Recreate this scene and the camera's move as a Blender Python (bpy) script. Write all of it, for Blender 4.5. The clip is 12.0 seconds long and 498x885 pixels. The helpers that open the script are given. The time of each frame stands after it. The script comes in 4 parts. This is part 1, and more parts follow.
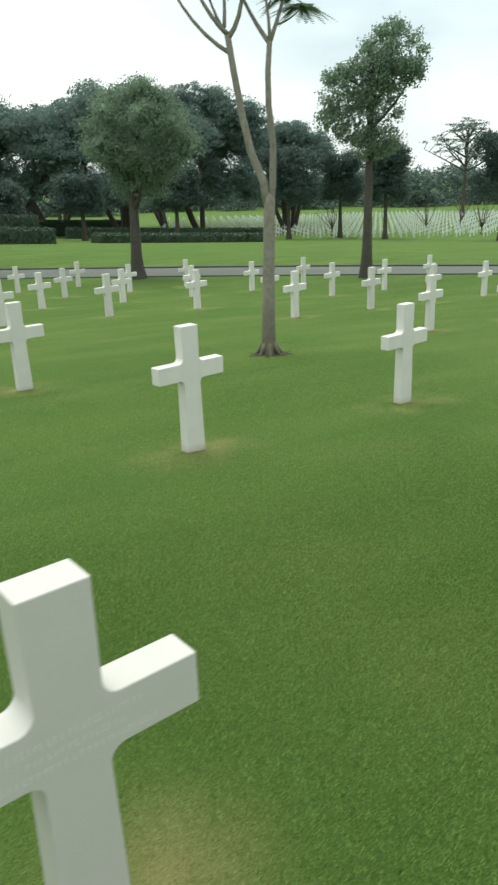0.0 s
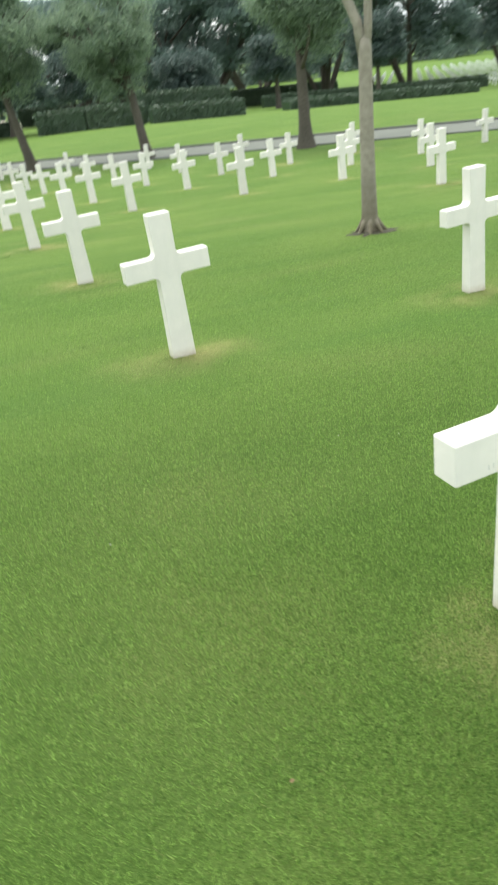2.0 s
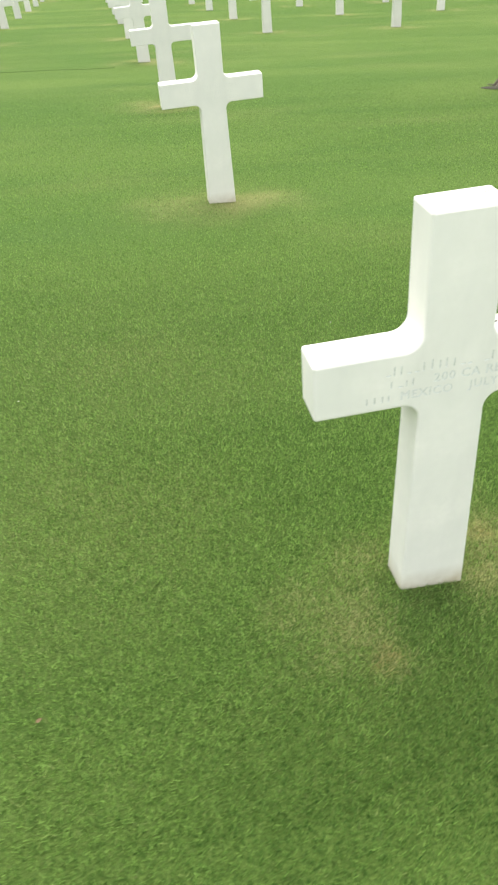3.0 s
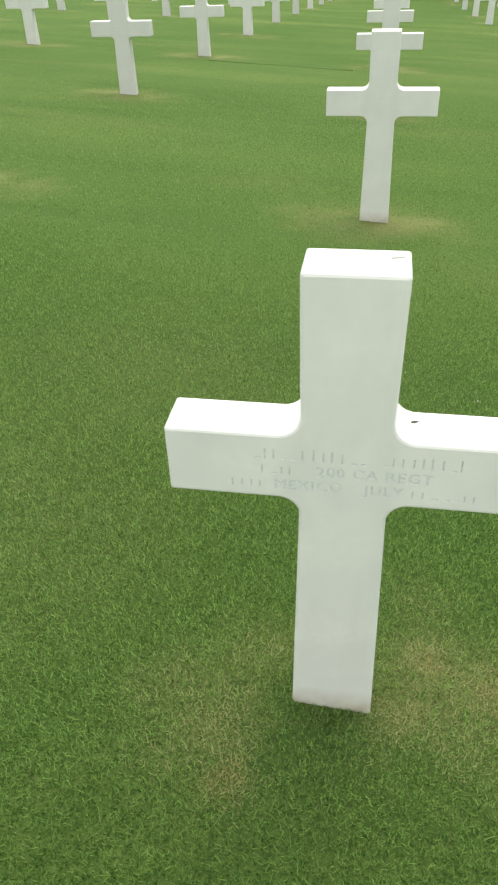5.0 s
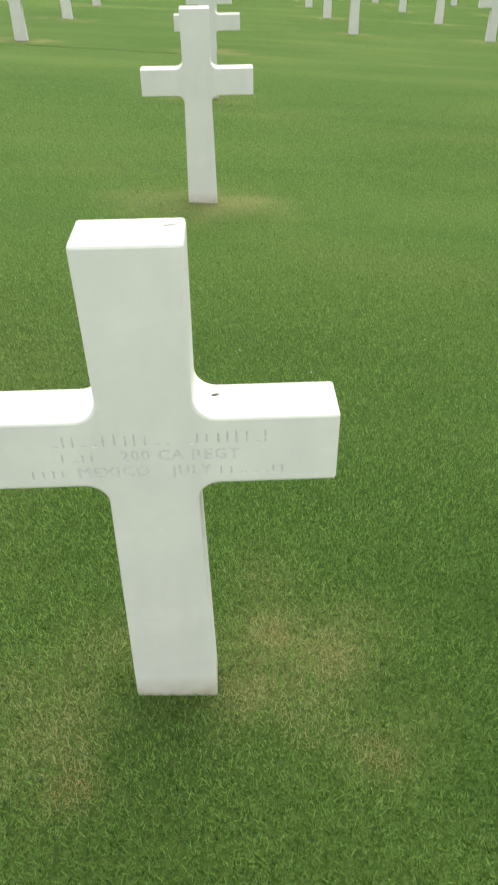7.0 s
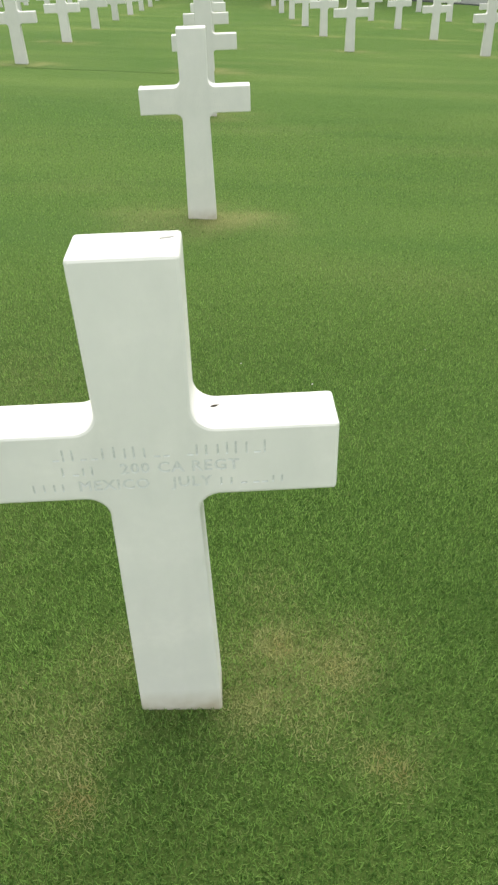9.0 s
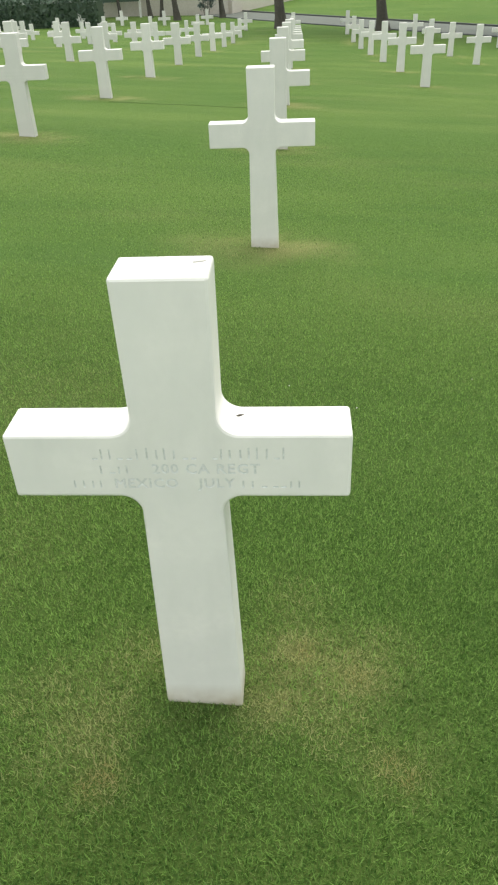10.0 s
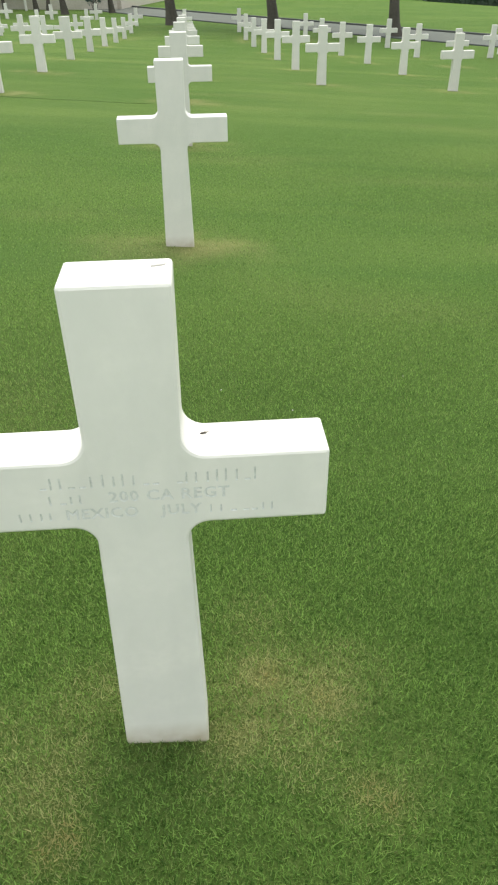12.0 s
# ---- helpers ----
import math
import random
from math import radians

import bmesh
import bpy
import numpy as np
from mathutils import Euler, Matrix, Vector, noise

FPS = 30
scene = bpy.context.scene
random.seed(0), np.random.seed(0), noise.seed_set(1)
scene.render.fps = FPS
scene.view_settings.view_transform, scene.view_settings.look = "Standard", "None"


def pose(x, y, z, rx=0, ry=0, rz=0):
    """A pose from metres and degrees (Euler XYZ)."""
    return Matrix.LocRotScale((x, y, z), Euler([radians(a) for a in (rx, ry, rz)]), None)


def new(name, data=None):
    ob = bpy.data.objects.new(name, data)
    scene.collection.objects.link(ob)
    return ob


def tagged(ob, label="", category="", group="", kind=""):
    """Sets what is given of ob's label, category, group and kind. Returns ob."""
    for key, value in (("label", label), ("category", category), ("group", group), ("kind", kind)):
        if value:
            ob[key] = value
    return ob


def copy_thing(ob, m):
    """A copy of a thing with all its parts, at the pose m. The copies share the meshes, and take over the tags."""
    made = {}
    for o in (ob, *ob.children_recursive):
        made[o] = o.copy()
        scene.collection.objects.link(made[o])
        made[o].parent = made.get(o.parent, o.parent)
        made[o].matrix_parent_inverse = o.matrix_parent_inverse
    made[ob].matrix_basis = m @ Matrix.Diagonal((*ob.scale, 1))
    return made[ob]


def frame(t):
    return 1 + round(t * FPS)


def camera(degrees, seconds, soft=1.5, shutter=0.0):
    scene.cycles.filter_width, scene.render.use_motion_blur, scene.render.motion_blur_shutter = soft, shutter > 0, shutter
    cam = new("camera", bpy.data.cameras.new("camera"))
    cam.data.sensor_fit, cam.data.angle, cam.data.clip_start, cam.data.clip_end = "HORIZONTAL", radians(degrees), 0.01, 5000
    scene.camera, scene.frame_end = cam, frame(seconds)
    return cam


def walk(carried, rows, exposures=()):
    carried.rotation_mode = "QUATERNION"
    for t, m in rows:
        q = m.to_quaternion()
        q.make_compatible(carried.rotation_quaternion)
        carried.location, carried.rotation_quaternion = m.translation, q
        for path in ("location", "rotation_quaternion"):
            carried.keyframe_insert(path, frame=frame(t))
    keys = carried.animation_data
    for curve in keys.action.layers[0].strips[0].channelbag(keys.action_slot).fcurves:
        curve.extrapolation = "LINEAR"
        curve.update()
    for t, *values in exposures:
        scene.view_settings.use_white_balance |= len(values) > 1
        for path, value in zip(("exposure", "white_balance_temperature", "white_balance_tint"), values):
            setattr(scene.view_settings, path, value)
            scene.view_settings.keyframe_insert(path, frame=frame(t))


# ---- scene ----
# ---- camera ----
cam = camera(37.311, 12.0, soft=2.25, shutter=0.25)
PATH = [
    (0.0, -3.005, -1.082, 1.837, 70.093, 2.115, -39.570),
    (0.5, -2.539, -1.221, 1.835, 71.474, 3.991, -41.286),
    (1.0, -2.141, -1.353, 1.794, 68.186, 4.475, -35.545),
    (1.5, -1.733, -1.301, 1.686, 66.763, 3.890, -30.905),
    (2.0, -1.343, -1.345, 1.660, 61.935, 7.939, -24.490),
    (2.2, -1.110, -1.223, 1.542, 58.226, 3.648, -17.764),
    (2.5, -0.941, -1.278, 1.541, 54.943, 6.157, -16.210),
    (3.0, -0.589, -1.159, 1.449, 52.362, 4.201, -11.178),
    (3.2, -0.466, -1.105, 1.414, 54.123, 3.838, -9.890),
    (4.8, -0.017, -0.945, 1.373, 53.296, 2.574, 9.280),
    (5.0, 0.021, -0.931, 1.373, 53.749, 1.801, 9.269),
    (5.5, 0.071, -0.936, 1.359, 52.368, 2.849, 8.180),
    (6.0, 0.073, -0.932, 1.355, 53.440, 3.254, 6.598),
    (6.5, 0.096, -0.901, 1.348, 54.442, -0.072, 0.913),
    (7.0, 0.127, -0.896, 1.333, 52.643, 0.634, -2.211),
    (7.2, 0.131, -0.896, 1.320, 50.869, 1.220, -2.505),
    (8.8, 0.112, -0.879, 1.309, 52.603, 1.369, -2.307),
    (9.0, 0.134, -0.902, 1.328, 53.806, 1.587, -2.507),
    (9.5, 0.202, -0.967, 1.348, 55.144, 1.648, 1.229),
    (10.0, 0.203, -1.004, 1.359, 56.092, 2.272, 3.046),
    (10.5, 0.134, -0.964, 1.341, 56.033, 5.600, -0.381),
    (11.0, 0.105, -0.925, 1.335, 55.610, 3.113, -4.344),
    (11.5, 0.095, -0.909, 1.332, 55.935, 0.634, -3.943),
    (12.0, 0.110, -0.896, 1.328, 55.762, 0.652, -4.315),
]
LIGHTING = [(0.0, 0.74, 6450, 2), (0.5, 0.57, 6450, 2), (1.0, 0.505, 6450, 3), (1.6, 1.0, 6450, 4), (2.0, 1.52, 6550, 8), (2.3, 1.75, 6650, 11), (2.6, 1.75, 6650, 11), (3.2, 1.37, 6600, 9), (5.0, 1.09, 6550, 8), (12.0, 1.06, 6550, 8)]
walk(cam, [(t, pose(*p)) for t, *p in PATH], LIGHTING)

# ---- world and sun: a bright overcast sky ----
SUN_ELEV, SUN_ROT = 70.0, 12.0
world = bpy.data.worlds.new("sky")
scene.world = world
world.use_nodes = True
wt = world.node_tree
wt.nodes.clear()
w_out = wt.nodes.new("ShaderNodeOutputWorld")
w_bg = wt.nodes.new("ShaderNodeBackground")
w_sky = wt.nodes.new("ShaderNodeTexSky")
w_sky.sky_type, w_sky.sun_disc = "NISHITA", False
w_sky.sun_elevation, w_sky.sun_rotation = radians(SUN_ELEV), radians(SUN_ROT)
w_sky.dust_density, w_sky.air_density = 3.0, 1.2
w_co = wt.nodes.new("ShaderNodeTexCoord")
w_map = wt.nodes.new("ShaderNodeMapping")
w_map.inputs["Scale"].default_value = (1.0, 1.0, 2.6)
w_noise = wt.nodes.new("ShaderNodeTexNoise")
w_noise.inputs["Scale"].default_value, w_noise.inputs["Detail"].default_value, w_noise.inputs["Roughness"].default_value = 2.1, 5.0, 0.45
w_ramp = wt.nodes.new("ShaderNodeValToRGB")
w_ramp.color_ramp.elements[0].position, w_ramp.color_ramp.elements[1].position = 0.33, 0.62
w_ramp.color_ramp.elements[0].color, w_ramp.color_ramp.elements[1].color = (5.2, 5.8, 6.2, 1), (9.8, 9.9, 9.8, 1)
w_mix = wt.nodes.new("ShaderNodeMixRGB")
w_mix.inputs[0].default_value = 0.78
wt.links.new(w_co.outputs["Generated"], w_map.inputs[0])
wt.links.new(w_map.outputs[0], w_noise.inputs[0])
wt.links.new(w_noise.outputs[0], w_ramp.inputs[0])
wt.links.new(w_sky.outputs[0], w_mix.inputs[1])
wt.links.new(w_ramp.outputs[0], w_mix.inputs[2])
wt.links.new(w_mix.outputs[0], w_bg.inputs[0])
w_bg.inputs[1].default_value = 0.095
wt.links.new(w_bg.outputs[0], w_out.inputs[0])

sun = new("sun", bpy.data.lights.new("sun", "SUN"))
sun.data.energy, sun.data.angle, sun.data.color = 1.4, radians(45), (1.0, 0.96, 0.88)
sun.matrix_world = pose(0, 0, 40, 90 - SUN_ELEV, 0, 180 - SUN_ROT)


# ---- materials ----
def material(name, base, rough=0.7, fine=None, coarse=None, bump=None, coords="Object", metal=0.0, spec=0.5):
    """fine, coarse: (scale, colour, amount); bump: (scale, strength, distance)."""
    m = bpy.data.materials.new(name)
    m.use_nodes = True
    t = m.node_tree
    b = t.nodes["Principled BSDF"]
    b.inputs["Roughness"].default_value, b.inputs["Metallic"].default_value = rough, metal
    b.inputs["Specular IOR Level"].default_value = spec
    co = t.nodes.new("ShaderNodeTexCoord")
    last = None
    for layer in (coarse, fine):
        if not layer:
            continue
        scale, colour, amount = layer
        n = t.nodes.new("ShaderNodeTexNoise")
        n.inputs["Scale"].default_value, n.inputs["Detail"].default_value = scale, 5.0
        t.links.new(co.outputs[coords], n.inputs[0])
        r = t.nodes.new("ShaderNodeMapRange")
        r.inputs["From Min"].default_value, r.inputs["From Max"].default_value, r.inputs["To Max"].default_value = 0.36, 0.68, amount
        t.links.new(n.outputs[0], r.inputs[0])
        mix = t.nodes.new("ShaderNodeMixRGB")
        mix.inputs[1].default_value, mix.inputs[2].default_value = (*base, 1), (*colour, 1)
        t.links.new(r.outputs[0], mix.inputs[0])
        if last:
            t.links.new(last, mix.inputs[1])
        last = mix.outputs[0]
    if last:
        t.links.new(last, b.inputs["Base Color"])
    else:
        b.inputs["Base Color"].default_value = (*base, 1)
    if bump:
        n = t.nodes.new("ShaderNodeTexNoise")
        n.inputs["Scale"].default_value, n.inputs["Detail"].default_value = bump[0], 6.0
        t.links.new(co.outputs[coords], n.inputs[0])
        k = t.nodes.new("ShaderNodeBump")
        k.inputs["Strength"].default_value, k.inputs["Distance"].default_value = bump[1], bump[2]
        t.links.new(n.outputs[0], k.inputs["Height"])
        t.links.new(k.outputs[0], b.inputs["Normal"])
    return m


def blend_in(m, factor, colour):
    """Mixes a colour over the base colour of a material, by a factor socket."""
    t = m.node_tree
    b = t.nodes["Principled BSDF"]
    mix = t.nodes.new("ShaderNodeMixRGB")
    mix.inputs[2].default_value = (*colour, 1)
    link = b.inputs["Base Color"].links
    if link:
        t.links.new(link[0].from_socket, mix.inputs[1])
    else:
        mix.inputs[1].default_value = b.inputs["Base Color"].default_value
    t.links.new(factor, mix.inputs[0])
    t.links.new(mix.outputs[0], b.inputs["Base Color"])


def math_node(t, op, a, b):
    n = t.nodes.new("ShaderNodeMath")
    n.operation, n.use_clamp = op, True
    for i, v in enumerate((a, b)):
        if isinstance(v, (int, float)):
            n.inputs[i].default_value = v
        else:
            t.links.new(v, n.inputs[i])
    return n.outputs[0]


def leaf_material(name, base, other, through_light=0.25, rough=0.45):
    m = bpy.data.materials.new(name)
    m.use_nodes = True
    t = m.node_tree
    b = t.nodes["Principled BSDF"]
    b.inputs["Roughness"].default_value = rough
    b.inputs["Specular IOR Level"].default_value = 0.45
    geo = t.nodes.new("ShaderNodeNewGeometry")
    mix = t.nodes.new("ShaderNodeMixRGB")
    mix.inputs[1].default_value, mix.inputs[2].default_value = (*base, 1), (*other, 1)
    t.links.new(geo.outputs["Random Per Island"], mix.inputs[0])
    t.links.new(mix.outputs[0], b.inputs["Base Color"])
    tr = t.nodes.new("ShaderNodeBsdfTranslucent")
    t.links.new(mix.outputs[0], tr.inputs[0])
    sh = t.nodes.new("ShaderNodeMixShader")
    sh.inputs[0].default_value = through_light
    t.links.new(b.outputs[0], sh.inputs[1])
    t.links.new(tr.outputs[0], sh.inputs[2])
    t.links.new(sh.outputs[0], t.nodes["Material Output"].inputs[0])
    return m


M_MARBLE = material("white_marble", (0.82, 0.79, 0.73), 0.45, (60, (0.75, 0.725, 0.67), 0.45), (6, (0.68, 0.675, 0.625), 0.7), (180, 0.12, 0.001))
t_ = M_MARBLE.node_tree
sep_ = t_.nodes.new("ShaderNodeSeparateXYZ")
co_ = t_.nodes.new("ShaderNodeTexCoord")
nz_ = t_.nodes.new("ShaderNodeTexNoise")
nz_.inputs["Scale"].default_value = 26
t_.links.new(co_.outputs["Object"], sep_.inputs[0])
t_.links.new(co_.outputs["Object"], nz_.inputs[0])
rim_ = t_.nodes.new("ShaderNodeMapRange")
rim_.inputs["From Min"].default_value, rim_.inputs["From Max"].default_value = 0.065, 0.005
t_.links.new(sep_.outputs[2], rim_.inputs[0])
blend_in(M_MARBLE, math_node(t_, "MULTIPLY", rim_.outputs[0], math_node(t_, "ADD", nz_.outputs[0], 0.1)), (0.44, 0.36, 0.24))
# rain streaks and a tone for each stone, dim light painted into one
map_ = t_.nodes.new("ShaderNodeMapping")
map_.inputs["Scale"].default_value = (1.0, 1.0, 0.35)
nz_ = t_.nodes.new("ShaderNodeTexNoise")
nz_.inputs["Scale"].default_value, nz_.inputs["Detail"].default_value = 9, 6
t_.links.new(co_.outputs["Object"], map_.inputs[0])
t_.links.new(map_.outputs[0], nz_.inputs[0])
run_ = t_.nodes.new("ShaderNodeMapRange")
run_.inputs["From Min"].default_value, run_.inputs["From Max"].default_value, run_.inputs["To Max"].default_value = 0.47, 0.75, 0.42
t_.links.new(nz_.outputs[0], run_.inputs[0])
own_ = t_.nodes.new("ShaderNodeAttribute")
own_.attribute_type, own_.attribute_name = "OBJECT", "tone"
blend_in(M_MARBLE, run_.outputs[0], (0.60, 0.59, 0.545))
blend_in(M_MARBLE, own_.outputs["Fac"], (0.50, 0.485, 0.445))
M_CUT = material("weathered_lettering", (0.58, 0.58, 0.55), 0.8, (160, (0.76, 0.76, 0.72), 0.9))
M_FAINT = material("faint_lettering", (0.645, 0.63, 0.585), 0.7, (160, (0.72, 0.70, 0.65), 0.8))
M_FAR_MARBLE = material("far_white_marble", (0.78, 0.79, 0.77), 0.5, None, (0.3, (0.66, 0.68, 0.66), 0.6))
M_LAWN = material("lawn", (0.086, 0.160, 0.029), 0.9, (110, (0.040, 0.092, 0.015), 0.85), (0.5, (0.128, 0.192, 0.042), 0.8), (150, 0.9, 0.02), spec=0.1)
t_ = M_LAWN.node_tree
at_ = t_.nodes.new("ShaderNodeAttribute")
at_.attribute_name = "dry"
blend_in(M_LAWN, at_.outputs["Fac"], (0.37, 0.315, 0.14))
M_BLADE = leaf_material("grass_blade", (0.022, 0.072, 0.007), (0.300, 0.480, 0.112), 0.42, 0.5)
t_ = M_BLADE.node_tree
t_.nodes["Principled BSDF"].inputs["Specular IOR Level"].default_value = 0.22
at_ = t_.nodes.new("ShaderNodeAttribute")
at_.attribute_name = "dry"
blend_in(M_BLADE, at_.outputs["Fac"], (0.42, 0.425, 0.18))


def lawn_wear(m):
    """Mower streaks along the rows, lusher and browner places."""
    t = m.node_tree
    co = t.nodes.new("ShaderNodeTexCoord")
    for scale, size, lo, hi, most, colour in (((0.16, 1.0, 1.0), 2.3, 0.50, 0.72, 0.55, (0.050, 0.112, 0.020)), ((0.30, 1.0, 1.0), 0.8, 0.48, 0.75, 0.50, (0.150, 0.215, 0.050))):
        mp = t.nodes.new("ShaderNodeMapping")
        mp.inputs["Scale"].default_value = scale
        n = t.nodes.new("ShaderNodeTexNoise")
        n.inputs["Scale"].default_value, n.inputs["Detail"].default_value = size, 4.0
        t.links.new(co.outputs["Object"], mp.inputs[0])
        t.links.new(mp.outputs[0], n.inputs[0])
        r = t.nodes.new("ShaderNodeMapRange")
        r.inputs["From Min"].default_value, r.inputs["From Max"].default_value, r.inputs["To Max"].default_value = lo, hi, most
        t.links.new(n.outputs[0], r.inputs[0])
        blend_in(m, r.outputs[0], colour)


def by_attribute(m, name, colour):
    at = m.node_tree.nodes.new("ShaderNodeAttribute")
    at.attribute_name = name
    blend_in(m, at.outputs["Fac"], colour)


lawn_wear(M_LAWN)
by_attribute(M_LAWN, "thatch_shade", (0.036, 0.074, 0.014))
M_LAWN.node_tree.nodes["Principled BSDF"].inputs["Sheen Weight"].default_value = 0.09
M_LAWN.node_tree.nodes["Principled BSDF"].inputs["Sheen Roughness"].default_value = 0.45
M_LAWN.node_tree.nodes["Principled BSDF"].inputs["Sheen Tint"].default_value = (0.78, 0.95, 0.35, 1)
by_attribute(M_BLADE, "lush_shade", (0.026, 0.084, 0.010))
by_attribute(M_BLADE, "brown", (0.44, 0.31, 0.13))
t_.links.new(t_.nodes["Principled BSDF"].inputs["Base Color"].links[0].from_socket, t_.nodes["Translucent BSDF"].inputs[0])
M_ROAD = material("asphalt", (0.105, 0.118, 0.098), 0.9, (40, (0.075, 0.085, 0.07), 0.6), (0.6, (0.14, 0.152, 0.125), 0.7), (90, 0.4, 0.01))
M_KERB = material("kerb_concrete", (0.10, 0.105, 0.10), 0.9, (30, (0.05, 0.055, 0.05), 0.7))
M_PALE_BARK = material("pale_bark", (0.235, 0.22, 0.18), 0.9, (14, (0.14, 0.12, 0.085), 0.5), (2.5, (0.32, 0.295, 0.235), 0.7), (60, 0.6, 0.01))
t_ = M_PALE_BARK.node_tree
sep_ = t_.nodes.new("ShaderNodeSeparateXYZ")
co_ = t_.nodes.new("ShaderNodeTexCoord")
nz_ = t_.nodes.new("ShaderNodeTexNoise")
nz_.inputs["Scale"].default_value = 9
t_.links.new(co_.outputs["Object"], sep_.inputs[0])
t_.links.new(co_.outputs["Object"], nz_.inputs[0])
rim_ = t_.nodes.new("ShaderNodeMapRange")
rim_.inputs["From Min"].default_value, rim_.inputs["From Max"].default_value = 0.75, 0.1
t_.links.new(sep_.outputs[2], rim_.inputs[0])
blend_in(M_PALE_BARK, math_node(t_, "MULTIPLY", rim_.outputs[0], math_node(t_, "ADD", nz_.outputs[0], 0.2)), (0.105, 0.090, 0.052))
M_BARK = material("dark_bark", (0.085, 0.075, 0.058), 0.95, (24, (0.035, 0.032, 0.026), 0.8), (2, (0.14, 0.125, 0.10), 0.5), (30, 0.8, 0.03))
M_LEAF = leaf_material("tree_leaf", (0.125, 0.190, 0.13), (0.25, 0.335, 0.215), 0.55)
# the next two are lifted and blued: distance haze put into the leaf colour
M_LEAF_DARK_HAZED = leaf_material("dark_hazed_leaf", (0.112, 0.172, 0.152), (0.165, 0.235, 0.200), 0.5)
M_LEAF_FAR = leaf_material("far_tree_leaf", (0.105, 0.155, 0.132), (0.14, 0.20, 0.162), 0.18)
M_LEAF_CLIPPED = leaf_material("clipped_tree_leaf", (0.055, 0.090, 0.078), (0.088, 0.130, 0.110), 0.35)
M_FERN = leaf_material("fern_leaf", (0.14, 0.21, 0.13), (0.22, 0.31, 0.18), 0.5)
M_HEDGE = leaf_material("hedge_leaf", (0.040, 0.075, 0.045), (0.075, 0.115, 0.065), 0.15)
M_STONE = material("travertine", (0.56, 0.51, 0.43), 0.8, (14, (0.47, 0.42, 0.34), 0.6), (0.5, (0.63, 0.59, 0.52), 0.6), (40, 0.3, 0.01))
M_COPING = material("white_stone_coping", (0.72, 0.70, 0.64), 0.7, (10, (0.6, 0.58, 0.52), 0.5))
M_SOIL = material("bare_soil", (0.035, 0.034, 0.018), 0.95, (40, (0.06, 0.06, 0.03), 0.8), (6, (0.03, 0.028, 0.016), 0.6), (60, 0.8, 0.02))
M_GREEN_PAINT = material("green_painted_metal", (0.05, 0.085, 0.055), 0.6, (20, (0.035, 0.06, 0.04), 0.6))
M_DEAD_LEAF = material("dead_leaf", (0.17, 0.105, 0.05), 0.8, (80, (0.10, 0.075, 0.035), 0.7))
M_PETAL = material("white_petal", (0.72, 0.70, 0.66), 0.6, (60, (0.55, 0.52, 0.46), 0.7))
M_DARK_LINE = material("dark_lawn_line", (0.072, 0.128, 0.028), 0.95, (40, (0.055, 0.10, 0.02), 0.7))
M_TWIG = material("pale_twig", (0.60, 0.58, 0.54), 0.8, (120, (0.48, 0.45, 0.40), 0.6))
M_SEED = material("dry_seed_husk", (0.05, 0.04, 0.03), 0.8, (90, (0.10, 0.08, 0.06), 0.6))


# ---- helpers ----
def obj(name, bm, mat, smooth=False):
    me = bpy.data.meshes.new(name)
    bm.to_mesh(me)
    bm.free()
    me.materials.append(mat)
    if smooth:
        me.polygons.foreach_set("use_smooth", [True] * len(me.polygons))
    return new(name, me)


def part(name, bm, mat, parent, label="", smooth=False):
    ob = obj(name, bm, mat, smooth)
    ob.parent = parent
    if label:
        ob["label"] = label
    return ob


def raw(name, verts, faces, mat):
    me = bpy.data.meshes.new(name)
    me.from_pydata(verts, [], faces)
    me.materials.append(mat)
    return new(name, me)


def empty(name, m):
    ob = new(name)
    ob.matrix_basis = m
    return ob


def box(bm, x0, x1, y0, y1, z0, z1, bevel=0.0):
    m = Matrix.Translation(((x0 + x1) / 2, (y0 + y1) / 2, (z0 + z1) / 2)) @ Matrix.Diagonal((x1 - x0, y1 - y0, z1 - z0, 1))
    made = bmesh.ops.create_cube(bm, size=1, matrix=m)["verts"]
    if bevel:
        edges = list({e for v in made for e in v.link_edges})
        bmesh.ops.bevel(bm, geom=edges, offset=bevel, segments=2, affect="EDGES", profile=0.5)


def tube(bm, points, radii, sides=10, wobble=0.0, rnd=random):
    """A limb along points with a radius at each."""
    rings = []
    points = [Vector(p) for p in points]
    for i, p in enumerate(points):
        way = (points[min(i + 1, len(points) - 1)] - points[max(i - 1, 0)]).normalized()
        side = way.cross(Vector((0.31, 0.95, 0.05))).normalized()
        up = side.cross(way)
        ring = []
        for k in range(sides):
            a = 2 * math.pi * k / sides
            r = radii[i] * (1 + wobble * (rnd.random() - 0.5))
            ring.append(bm.verts.new(p + side * (r * math.cos(a)) + up * (r * math.sin(a))))
        rings.append(ring)
    for a, b in zip(rings, rings[1:]):
        for k in range(sides):
            bm.faces.new((a[k], a[(k + 1) % sides], b[(k + 1) % sides], b[k]))
    bm.faces.new(rings[0][::-1])
    bm.faces.new(rings[-1])


def bend(a, b, n, sag, rnd):
    """n + 1 points from a to b that wander by sag."""
    a, b = Vector(a), Vector(b)
    off = Vector((rnd.uniform(-1, 1), rnd.uniform(-1, 1), rnd.uniform(-0.3, 1))) * sag
    return [a.lerp(b, i / n) + off * math.sin(math.pi * i / n) for i in range(n + 1)]


# ---- the lie of the land ----
def smooth_step(a, b, v):
    v = min(max((v - a) / (b - a), 0.0), 1.0)
    return v * v * (3 - 2 * v)


def soft_plus(v, k):
    return v if v * k > 30 else math.log1p(math.exp(v * k)) / k


